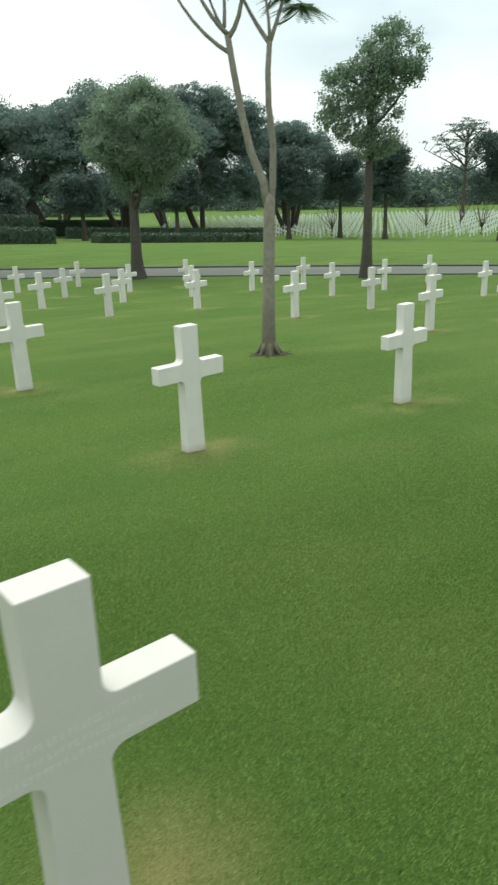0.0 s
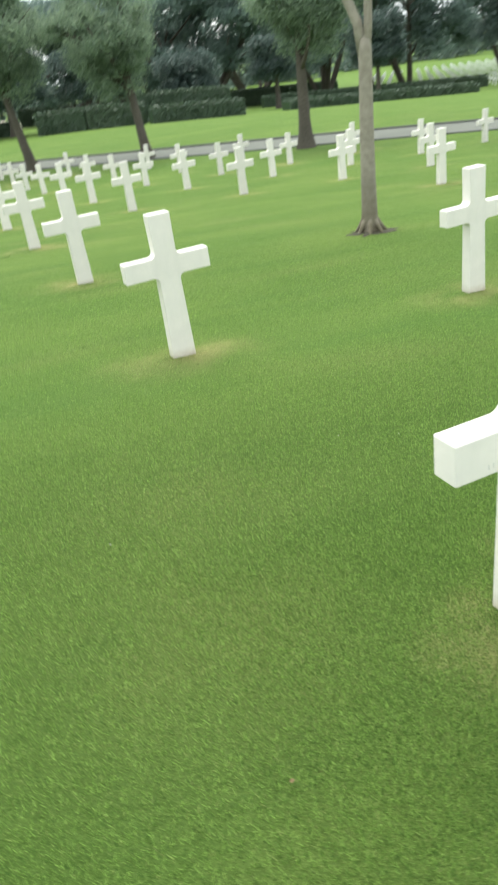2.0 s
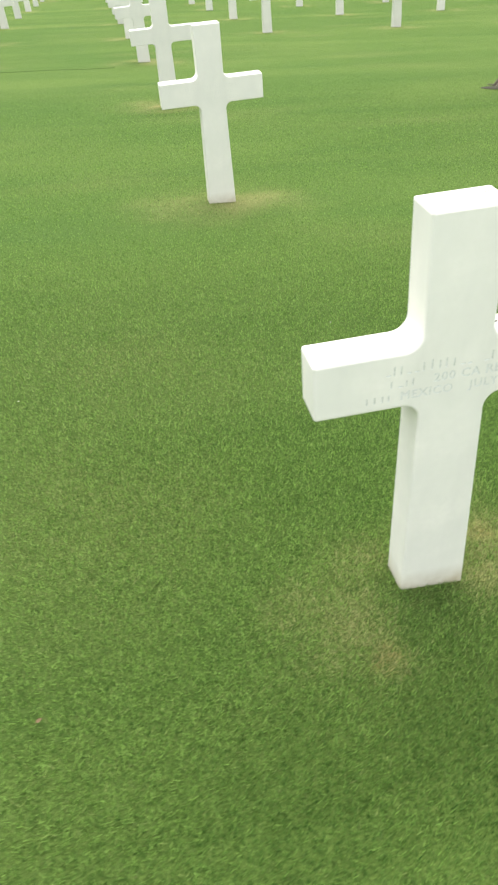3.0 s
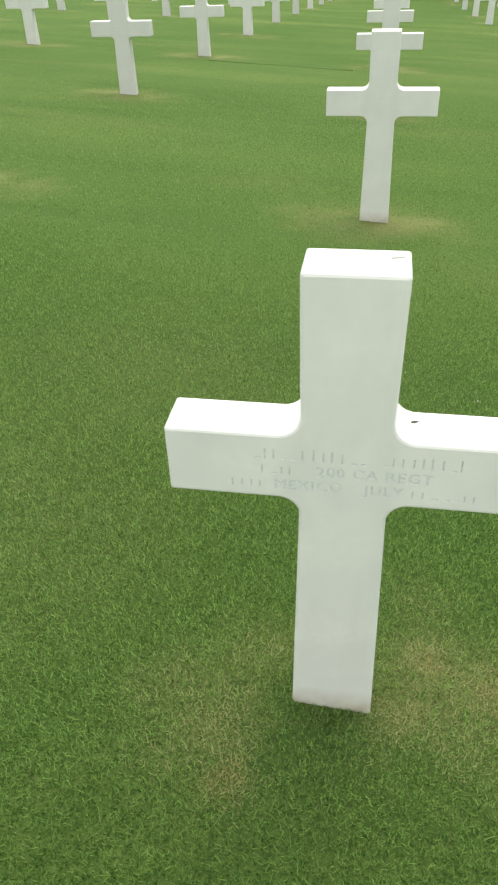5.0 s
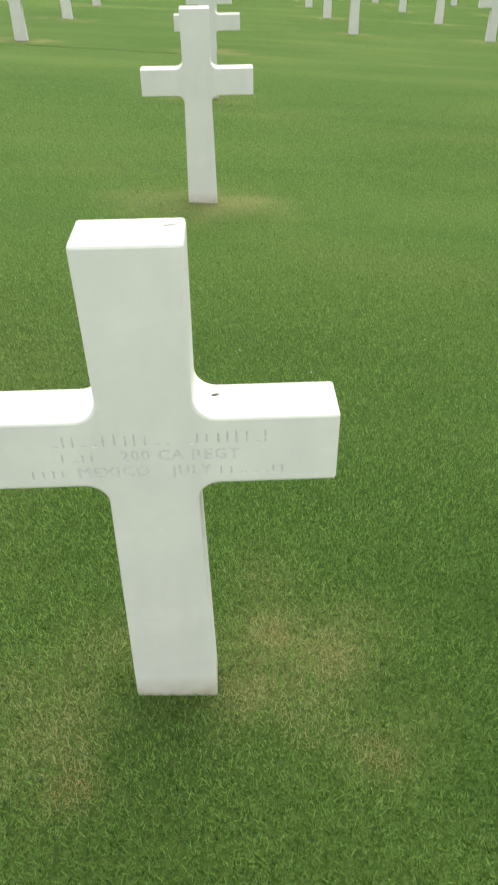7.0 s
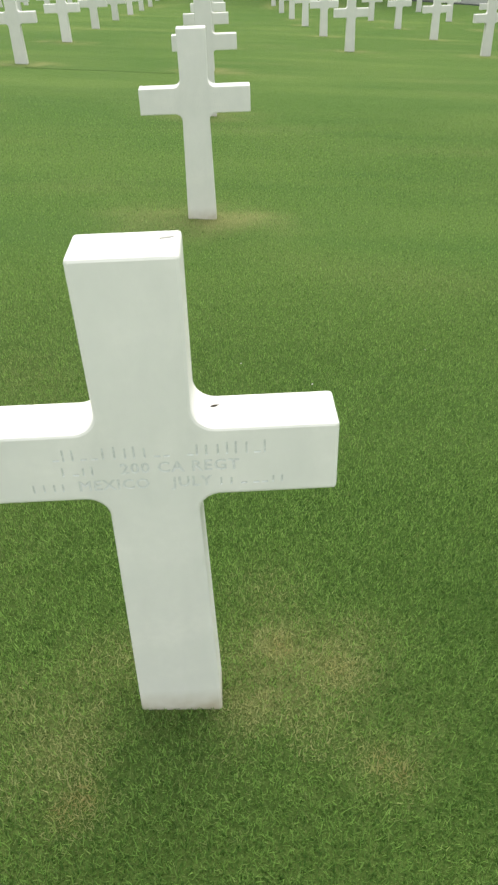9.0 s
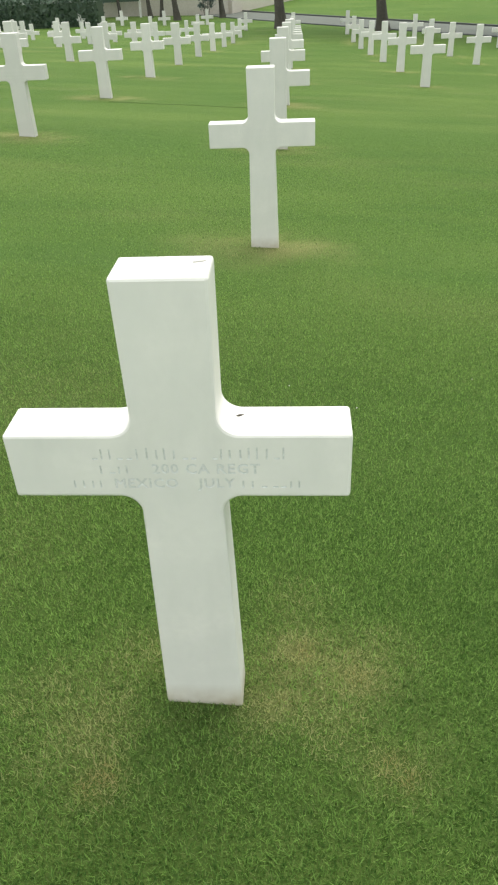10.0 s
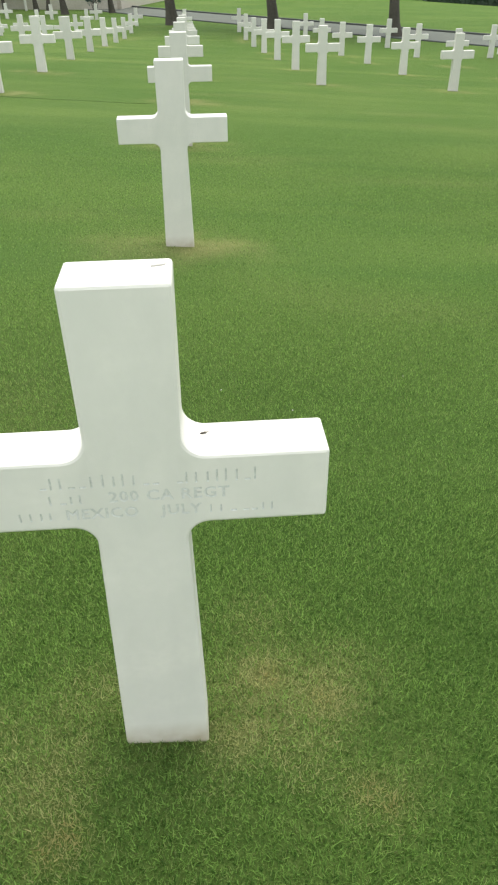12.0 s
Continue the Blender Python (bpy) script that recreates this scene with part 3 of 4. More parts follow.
def build_road_trees():
    """Crowns are given in the tree's own frame, x along the road's line of sight to the right."""
    turn = -39.5

    def lumpy(cx, cz, rx, rz, seed, lumps=34):
        """A tall rounded crown with many lumps on its skin and a narrower foot."""
        rnd = random.Random(seed)
        out = [(cx, 0, cz, rx * 0.84, rx * 0.8, rz * 0.84), (cx + 0.1, 0, cz - rz * 0.72, rx * 0.62, rx * 0.6, rz * 0.42)]
        for k in range(lumps):
            a, u = rnd.uniform(0, 6.28), rnd.uniform(-0.85, 0.98)
            w = math.sqrt(1 - u * u) * (1.0 if u > -0.3 else 0.8)
            r = rx * rnd.uniform(0.20, 0.36)
            out.append((cx + w * rx * 0.86 * math.cos(a), w * rx * 0.82 * math.sin(a), cz + u * rz * 0.86, r, r, r * 0.8))
        return out

    road_tree(12.0, 24.0, 11, lumpy(0.45, 4.95, 1.85, 1.9, 61), 4.2, 0.23, (0.1, 0.0), 760, "tall rounded green tree with a dark trunk beside the road", turn)
    tall = [(0.85, 0, 7.2, 1.0, 0.95, 0.75), (0.25, 0, 6.9, 0.7, 0.7, 0.7), (0.0, 0, 6.3, 0.85, 0.85, 0.75), (-0.9, 0, 6.0, 0.7, 0.7, 0.75), (-0.45, 0, 5.1, 0.85, 0.8, 0.6), (0.45, 0, 5.7, 0.65, 0.7, 0.6), (-1.05, 0, 6.65, 0.40, 0.45, 0.4), (0.45, 0, 4.6, 0.55, 0.6, 0.45), (-1.2, 0, 5.2, 0.5, 0.5, 0.5), (1.25, 0.1, 6.6, 0.45, 0.45, 0.4), (0.1, 0, 4.4, 0.7, 0.7, 0.4), (0.55, 0, 7.85, 0.5, 0.5, 0.3)]
    road_tree(17.2, 17.0, 12, tall, 6.2, 0.18, (0.08, 0.0), 360, "tall uneven leafy tree with a straight dark trunk beside the road", turn, leaf=0.105, size=0.36, heart=(260, 0.26))
    road_tree(8.0, 30.6, 13, lumpy(-0.95, 4.75, 2.05, 2.1, 62), 4.2, 0.21, (-0.35, 0.1), 720, "broad dense green tree with a leaning dark trunk beside the road", -25)
    road_tree(3.78, 34.2, 14, lumpy(-0.2, 5.2, 2.3, 2.2, 63), 4.6, 0.21, (-0.6, 0.1), 600, "broad dense green tree with a leaning dark trunk beside the road", -10, leaf=0.10)
    road_tree(-0.48, 37.0, 15, lumpy(0.2, 6.2, 2.2, 2.1, 64), 5.2, 0.22, (-0.5, 0.1), 500, "broad green tree with a leaning dark trunk beside the road", 0, leaf=0.10)
    for k, (x, y, lean, r) in enumerate(((-3.7, 44.0, -0.5, 0.12), (-6.0, 43.0, -0.6, 0.14), (-6.9, 43.6, 0.35, 0.09), (-7.65, 44.5, -0.5, 0.10), (-8.95, 43.0, -0.5, 0.08), (-14.5, 46.0, -0.9, 0.17))):
        road_tree(x, y, 30 + k, [(lean, 0, 6.4, 1.5, 1.5, 1.1), (lean + 0.6, 0.4, 5.8, 1.1, 1.1, 0.8)], 5.2, r, (lean, 0.1), 110, "slim young tree with a thin dark trunk", 0, leaf=0.12, heart=(500, 0.3))


def build_shrub():
    rnd = random.Random(44)
    t = empty("shrub", ground_pose(-4.55, 43.6))
    bm = bmesh.new()
    for k in range(7):
        tube(bm, bend((rnd.uniform(-0.08, 0.08), rnd.uniform(-0.08, 0.08), -0.1), (rnd.uniform(-0.45, 0.45), rnd.uniform(-0.4, 0.4), rnd.uniform(0.7, 1.15)), 4, 0.08, rnd), [0.025, 0.022, 0.018, 0.013, 0.008], 6, 0.0, rnd)
    part("stems", bm, M_BARK, t, "thin dark stems", True)
    leaf_mesh("foliage", [(0, 0, 0.75, 0.45, 0.4, 0.35), (0.2, 0, 1.0, 0.25, 0.25, 0.2)], 46, 22, 0.16, 0.09, M_LEAF_CLIPPED, t, 45, 1.0, 0.3)
    tagged(t, "small dark-leaved shrub beside the stone terrace", "shrub")


def build_bare_tree():
    """The young pale tree among the graves: a short bole, two tall limbs and sparse feathery leaves."""
    rnd = random.Random(3)
    x, y = 3.66, 6.67
    t = empty("tree", ground_pose(x, y, -39.5))
    tagged(t, "young pale-barked tree with two tall bare limbs standing in the lawn", "tree")
    bm = bmesh.new()
    bole = [(0.02, 0, -0.25), (0.0, 0, 0.0), (-0.01, 0, 0.06), (0.0, 0, 0.25), (0.01, 0, 0.7), (0.03, 0, 1.3), (0.05, 0, 1.85), (0.055, 0, 2.02), (0.057, 0, 2.12), (0.057, 0, 2.16)]
    tube(bm, bole, [0.17, 0.135, 0.110, 0.098, 0.089, 0.081, 0.076, 0.079, 0.070, 0.030], 16, 0.07, rnd)
    for k in range(7):
        a = k * 0.9 + 0.3
        tube(bm, [(0.05 * math.cos(a), 0.05 * math.sin(a), 0.20), (0.13 * math.cos(a), 0.13 * math.sin(a), 0.07), (0.18 * math.cos(a), 0.18 * math.sin(a), 0.012), (0.26 * math.cos(a), 0.26 * math.sin(a), -0.04)], [0.038, 0.032, 0.022, 0.008], 7, 0.1, rnd)
    part("bole", bm, M_PALE_BARK, t, "pale bole with flared roots", True)
    left = [(0.042, 0, 1.9), (-0.012, 0.0, 2.30), (-0.16, 0.02, 2.65), (-0.26, 0.02, 3.1), (-0.345, 0.03, 3.6), (-0.405, 0.03, 4.02)]
    right = [(0.065, 0, 1.9), (0.108, 0, 2.32), (0.125, 0, 2.75), (0.08, 0, 3.2), (0.08, -0.02, 3.6), (0.11, -0.03, 3.92)]
    for name, line, r in (("limb", left, 0.056), ("limb", right, 0.048)):
        bm = bmesh.new()
        tube(bm, line, [r * (1.05 - 0.07 * i) for i in range(6)], 12, 0.06, rnd)
        part(name, bm, M_PALE_BARK, t, "", True)
    shoots = (
        ((-0.36, 0.03, 3.80), (-0.98, 0.1, 4.16), (-1.24, 0.1, 5.0), 0.029),
        ((-0.40, 0.03, 4.02), (-0.74, -0.1, 4.28), (-1.0, -0.2, 5.1), 0.032),
        ((-0.44, 0.02, 4.1), (-0.40, 0.1, 4.5), (-0.49, 0.2, 5.3), 0.026),
        ((-0.40, 0.03, 3.98), (-0.08, 0.0, 4.3), (-0.24, -0.1, 5.3), 0.036),
        ((0.11, -0.03, 3.9), (-0.13, 0.1, 4.2), (-0.46, 0.2, 5.0), 0.032),
        ((0.11, -0.03, 3.9), (0.13, -0.1, 4.3), (-0.10, -0.1, 5.2), 0.024),
        ((0.11, -0.03, 3.9), (0.24, 0.0, 4.2), (0.60, 0.1, 5.3), 0.030),
        ((0.20, -0.02, 4.1), (0.38, 0.1, 4.15), (0.52, 0.06, 4.30), 0.014),
        ((0.10, 0.0, 4.3), (0.22, -0.1, 4.5), (0.24, -0.1, 4.62), 0.012),
        ((-0.48, 0.0, 4.12), (-0.66, 0.1, 4.45), (-0.84, 0.2, 5.3), 0.020),
        ((-0.20, 0.02, 4.5), (-0.12, 0.1, 4.8), (-0.05, 0.15, 5.3), 0.016),
    )
    for a, b, c, r in shoots:
        bm = bmesh.new()
        a, b, c = Vector(a), Vector(b), Vector(c)
        line = [a * (1 - s) ** 2 + b * (2 * s * (1 - s)) + c * s * s for s in (i / 7 for i in range(8))]
        tube(bm, line, [r * (1 - 0.1 * i) for i in range(8)], 8, 0.05, rnd)
        part("branch", bm, M_PALE_BARK, t, "", True)
    # feathery leaf sprays
    rng = random.Random(9)
    for cx, cy, cz, n in ((0.52, 0.06, 4.30, 34), (0.32, 0.1, 4.42, 16), (-0.02, 0.1, 4.55, 10), (-0.75, -0.1, 4.75, 8), (0.24, -0.1, 4.62, 6), (0.62, 0.1, 5.4, 10), (-0.08, -0.1, 5.3, 9), (-0.62, 0.2, 5.3, 8), (-1.15, 0.1, 4.95, 9), (0.05, -0.1, 5.3, 7), (-0.8, -0.2, 5.1, 7)):
        bm = bmesh.new()
        for k in range(n):
            a, reach = rng.uniform(0, 6.28), rng.uniform(0.22, 0.42)
            way = Vector((math.cos(a), math.sin(a), rng.uniform(-0.25, 0.25))).normalized()
            side = way.cross(Vector((0, 0, 1))).normalized()
            for j in range(15):
                s = (j + 1) / 15
                mid = Vector((cx, cy, cz)) + way * reach * s - Vector((0, 0, 0.10 * s * s))
                ln = 0.085 * math.sin(math.pi * (0.15 + 0.8 * s)) + 0.01
                for sign in (-1, 1):
                    tip = mid + side * sign * ln + way * 0.02
                    bm.faces.new([bm.verts.new(v) for v in (mid - way * 0.014, tip, mid + way * 0.016)])
        part("leaf_spray", bm, M_FERN, t, "feathery green leaves")
    # bare soil round the roots
    bm = bmesh.new()
    rim = []
    for k in range(40):
        a = 2 * math.pi * k / 40
        r = 0.27 + 0.22 * noise.noise(Vector((math.cos(a) * 3.1, math.sin(a) * 3.1, 0))) + 0.07 * noise.noise(Vector((math.cos(a) * 9, math.sin(a) * 9, 3)))
        px, py = x + r * 1.15 * math.cos(a), y + r * 0.9 * math.sin(a)
        rim.append(bm.verts.new((px, py, land(px, py) + 0.004)))
    top = bm.verts.new((x, y, land(x, y) + 0.03))
    for k in range(40):
        bm.faces.new((rim[k], rim[(k + 1) % 40], top))
    tagged(obj("soil_ring", bm, M_SOIL, True), "ring of bare brown soil round the tree foot", "soil", kind="structure")


def bearing(yaw, far, eye=(-3.0, -1.09)):
    a = radians(yaw)
    return eye[0] + far * math.sin(a), eye[1] + far * math.cos(a)


def rain_tree(x, y, seed, top, half, under, clumps, label):
    """A wide umbrella crown on forking dark limbs."""
    rnd = random.Random(seed)
    base = land(x, y)
    t = empty("rain_tree", ground_pose(x, y, rnd.uniform(0, 360)))
    tall = top - base
    low = under - base
    bm = bmesh.new()
    for k in range(rnd.choice((2, 3))):
        a = rnd.uniform(0, 6.28)
        root = Vector((0.8 * math.cos(a), 0.8 * math.sin(a), -0.3))
        for j in range(3):
            b = a + rnd.uniform(-1.1, 1.1)
            reach = half * rnd.uniform(0.35, 0.8)
            end = Vector((reach * math.cos(b), reach * math.sin(b), rnd.uniform(0.5, 0.85) * tall))
            knee = root.lerp(end, 0.42) + Vector((0, 0, -0.10 * tall))
            line = [root * (1 - s) ** 2 + knee * (2 * s * (1 - s)) + end * s * s for s in (i / 7 for i in range(8))]
            tube(bm, line, [0.42 - 0.045 * i for i in range(8)], 8, 0.1, rnd)
            for i in (3, 4, 5):
                tip = line[i] + Vector((rnd.uniform(-1, 1), rnd.uniform(-1, 1), rnd.uniform(0.3, 0.9))) * half * 0.35
                tube(bm, bend(line[i], tip, 4, 0.6, rnd), [0.2, 0.16, 0.12, 0.09, 0.05], 6, 0.0, rnd)
    part("trunk", bm, M_BARK, t, "dark forking trunk", True)
    blobs = []
    for k in range(22):
        a, s = rnd.uniform(0, 6.28), math.sqrt(rnd.random()) * 0.86
        z = low + (tall - low) * (0.30 + 0.50 * (1 - s * s)) + rnd.uniform(-0.35, 0.35)
        blobs.append((half * s * math.cos(a), half * s * math.sin(a), z, half * rnd.uniform(0.20, 0.34), half * rnd.uniform(0.20, 0.34), (tall - low) * rnd.uniform(0.14, 0.24)))
    for k in range(8):
        a, s = rnd.uniform(0, 6.28), rnd.uniform(0.35, 0.9)
        blobs.append((half * s * math.cos(a), half * s * math.sin(a), low + (tall - low) * rnd.uniform(0.05, 0.28), half * 0.24, half * 0.24, (tall - low) * 0.14))
    leaf_mesh("crown", blobs, clumps, 46, 1.25, 0.31, M_LEAF_DARK_HAZED, t, seed, 0.6, heart=(5200, 1.05))
    return tagged(t, label, "tree", "spreading trees behind the lawn")


def build_far_trees():
    for k, (yaw, far, top, half, under) in enumerate(((3, 118, 9.5, 12, -0.5), (12, 104, 11.2, 13, -0.5), (21.5, 104, 12.2, 12.5, -1.0), (30.0, 106, 14.8, 13.5, -0.6), (36.2, 112, 15.0, 9.8, -0.6), (42.4, 122, 9.6, 7.5, -1.5), (25.5, 130, 15.0, 13.0, -1.0), (33.5, 140, 13.5, 14.0, -2.0), (17.2, 108, 13.8, 11.0, -1.0))):
        rain_tree(*bearing(yaw, far), 50 + k, top, half, under, 1180 if far < 125 else 460, "huge spreading dark-leaved tree with forking limbs")
    # clipped round-headed trees at the edge of the far graves
    for k, (yaw, far, low, top, half) in enumerate(((42.4, 92, -1.9, 5.2, 3.3), (49.5, 92, -2.0, 4.9, 2.7), (57.6, 88, -2.0, 6.1, 3.4), (46.2, 97, -2.0, 4.7, 3.0), (27.3, 78, -1.3, 2.8, 2.4), (34.1, 86, -1.6, 3.5, 2.6), (21.4, 74, -1.6, 2.5, 3.0), (15.0, 70, -0.4, 4.0, 3.4), (9.0, 66, -0.3, 4.2, 3.2))):
        x, y = bearing(yaw, far)
        base = land(x, y)
        rnd = random.Random(80 + k)
        t = empty("tree", ground_pose(x, y, rnd.uniform(0, 90)))
        mid, tall = (low + top) / 2 - base, (top - low) / 2
        part("trunk", trunk_bm(mid, 0.26, (0.1, 0), [(0.7, (half * 0.4, 0, mid), 0.1), (0.75, (-half * 0.4, 0.3, mid), 0.1), (0.8, (0, half * 0.4, mid + 0.4), 0.1)], rnd), M_BARK, t, "", True)
        blobs = [(rnd.uniform(-0.16, 0.16) * half, rnd.uniform(-0.16, 0.16) * half, mid + rnd.uniform(-0.10, 0.10) * tall, half * 0.86, half * 0.86, tall * 0.86) for j in range(5)]
        leaf_mesh("crown", blobs, 540, 40, 0.62, 0.21, M_LEAF_CLIPPED, t, 90 + k, 0.9, square=0.45, heart=(2600, 0.6))
        tagged(t, "dense dark-green round-headed tree at the lawn's edge", "tree", "round trees by the far graves")
    # a tall open tree with layered branches
    x, y = bearing(54.9, 160)
    rnd = random.Random(7)
    t = empty("layered_tree", ground_pose(x, y, 0))
    base = land(x, y)
    bm = trunk_bm(9 - base, 0.35, (0.6, 0), [], rnd)
    blobs = []
    for k in range(15):
        a, reach = k * 2.4, 8.3 * math.sqrt((k + 0.6) / 15)
        top = 10.4 - 4.6 * (reach / 8.5) ** 2 + rnd.uniform(-1.6, 0.7) - base
        end = (0.4 + reach * math.cos(a), reach * math.sin(a), top)
        line = bend((0.3, 0, max(1.0 - base, top - 0.55 * reach - 1.2)), end, 8, 1.0, rnd)
        tube(bm, line, [0.20 - 0.02 * i for i in range(9)], 6, 0.0, rnd)
        for i in (3, 4, 5, 6, 7, 8):
            tip = line[i] + Vector((rnd.uniform(-1.6, 1.6), rnd.uniform(-1.6, 1.6), rnd.uniform(0.2, 1.4)))
            tube(bm, bend(line[i], tip, 4, 0.3, rnd), [0.08, 0.07, 0.06, 0.05, 0.03], 5, 0.0, rnd)
            blobs.append((*tip, 0.95, 0.95, 0.22))
    part("trunk", bm, M_BARK, t, "", True)
    leaf_mesh("crown", blobs, 330, 26, 0.8, 0.26, M_LEAF_FAR, t, 17, 0.4)
    tagged(t, "tall open tree with layered horizontal branches", "tree")
    # small bare trees among the far graves
    for k, (yaw, far) in enumerate(((52.4, 112), (56.3, 104), (54.8, 118), (45.6, 104))):
        x, y = bearing(yaw, far)
        rnd = random.Random(120 + k)
        bm = trunk_bm(1.2, 0.09, (0.1, 0), [(0.6 + 0.04 * j, (rnd.uniform(-2, 2), rnd.uniform(-2, 2), rnd.uniform(3, 4.4)), 0.06) for j in range(8)], rnd)
        t = obj("bare_tree", bm, M_BARK, True)
        t.matrix_basis = ground_pose(x, y)
        tagged(t, "small leafless tree among the distant graves", "tree", "bare trees in the far graves")
    # the wood that closes the view
    source = []
    for k in range(3):
        rnd = random.Random(140 + k)
        t = empty("wood_tree", pose(0, 0, 0))
        part("trunk", trunk_bm(5, 0.3, (0.3, 0), [], rnd), M_BARK, t, "", True)
        blobs = [(rnd.uniform(-5, 5), rnd.uniform(-5, 5), rnd.uniform(3.5, 9.5), rnd.uniform(2.5, 4.5), rnd.uniform(2.5, 4.5), rnd.uniform(1.8, 3.0)) for j in range(9)]
        blobs += [(rnd.uniform(-6, 6), rnd.uniform(-6, 6), 1.8, 3.2, 3.2, 2.2) for j in range(7)]
        leaf_mesh("crown", blobs, 240, 13, 2.2, 0.9, M_LEAF_FAR, t, 150 + k, 0.8)
        source.append(tagged(t, "distant dense green woodland tree", "tree", "wood behind the graves"))
    rnd = random.Random(161)
    used = [False] * 3
    for k in range(78):
        yaw, far = -62 + 2.6 * k + rnd.uniform(-0.8, 0.8), rnd.uniform(214, 250)
        if k >= 58:
            yaw, far = 20 + 2.4 * (k - 58), rnd.uniform(256, 275)
        if -12 < yaw < 8:
            far -= 60
        x, y = bearing(yaw, far)
        m = ground_pose(x, y, rnd.uniform(0, 360)) @ Matrix.Scale(1.0, 4)
        i = k % 3
        if used[i]:
            copy_thing(source[i], m)
        else:
            source[i].matrix_basis, used[i] = m, True


# ---- hedges ----
def hedge(points, wide, tall, seed, label):
    """A clipped hedge along points: leaves over a solid heart."""
    rng = np.random.default_rng(seed)
    x0, y0 = points[0]
    t = empty("hedge", ground_pose(x0, y0))
    z0 = land(x0, y0)
    bm = bmesh.new()
    v = []
    for (ax, ay), (bx, by) in zip(points, points[1:]):
        length = math.hypot(bx - ax, by - ay)
        ux, uy = (bx - ax) / length, (by - ay) / length
        a = []
        for px, py in ((ax, ay), (bx, by)):
            zg = land(px, py) - z0
            for s, z in ((-1, -0.3), (-1, tall - 0.12), (1, tall - 0.12), (1, -0.3)):
                a.append(bm.verts.new((px - x0 - uy * s * (wide / 2 - 0.1), py - y0 + ux * s * (wide / 2 - 0.1), zg + z)))
        for f in ((0, 1, 2, 3), (7, 6, 5, 4), (0, 4, 5, 1), (1, 5, 6, 2), (2, 6, 7, 3)):
            bm.faces.new([a[i] for i in f])
        n = int(length * (wide + 2 * tall) * 140)
        along = rng.uniform(0, length, n)
        girth = rng.uniform(0, wide + 2 * tall, n)
        s = np.where(girth < tall, -wide / 2, np.where(girth > tall + wide, wide / 2, girth - tall - wide / 2))
        h = np.where(girth < tall, girth, np.where(girth > tall + wide, girth - tall - wide, tall))
        for i in range(n):
            px, py = ax + ux * along[i] - uy * s[i], ay + uy * along[i] + ux * s[i]
            c = np.array((px - x0, py - y0, land(px, py) - z0 + h[i])) + rng.normal(size=3) * 0.05
            d = rng.normal(size=(2, 3)) * 0.06
            v += [c - d[0], c + d[1] * 0.6, c + d[0], c - d[1] * 0.6]
    part("heart", bm, M_HEDGE, t)
    me = bpy.data.meshes.new("foliage")
    me.from_pydata([tuple(p) for p in v], [], [(i, i + 1, i + 2, i + 3) for i in range(0, len(v), 4)])
    me.materials.append(M_HEDGE)
    new("foliage", me).parent = t
    tagged(t, label, "hedge", "clipped hedges")


def build_hedges():
    b = bearing
    hedge([b(10.7, 62), b(14.0, 62), b(18, 63)], 2.0, 1.5, 201, "clipped dark-green hedge along the lawn's edge")
    hedge([b(18.6, 61), b(25.0, 63)], 1.6, 1.15, 202, "low clipped dark-green hedge along the lawn")
    hedge([b(17.0, 68), b(24.0, 70)], 1.6, 2.2, 203, "clipped dark-green hedge behind a lower one")
    hedge([b(28.0, 66), b(34.0, 70), b(40.5, 76)], 1.8, 0.75, 204, "low dark-green hedge under spreading trees")
    hedge([b(26.0, 92), b(34.0, 96), b(41, 100)], 1.6, 1.2, 205, "clipped dark-green hedge under spreading trees")
    hedge([(-21.0, 40.0), (-14.0, 41.0), (-9.6, 41.3)], 2.2, 1.15, 206, "clipped dark-green hedge beside the stone terrace")
    # an added hedge that gives the lawn behind the trees its shaded dark
    hedge([b(9.0, 114), b(20.0, 114), b(31.0, 116)], 2.4, 2.2, 208, "added dark-green hedge standing in for shade behind spreading trees")
    hedge([(3.4, 66.0), (7.5, 66.5)], 2.0, 1.0, 207, "low dark-green hedge below the stone building")


# ---- the stone memorial and its terrace ----
def build_memorial():
    t = empty("memorial_building", ground_pose(-8, 76))
    z = 1.0
    bm = bmesh.new()
    box(bm, -20, 15.5, 1.6, 9, -0.5, 4.6, 0.04)
    part("wall", bm, M_STONE, t, "beige travertine wall")
    bm = bmesh.new()
    box(bm, -20.4, 15.9, -0.2, 9.4, 4.6, 5.3, 0.05)
    part("lintel", bm, M_COPING, t, "pale stone roof edge")
    bm = bmesh.new()
    box(bm, -21, 17.5, -1.6, 9.4, -0.8, 0.28, 0.04)
    part("podium", bm, M_STONE, t, "beige stone podium")
    for k in range(22):
        bm = bmesh.new()
        box(bm, -19.6 + 1.64 * k, -19.25 + 1.64 * k, 0.0, 1.6, 0.28, 4.6, 0.03)
        part("fin", bm, M_STONE, t)
    tagged(t, "long beige stone memorial hall with upright fins", "building")


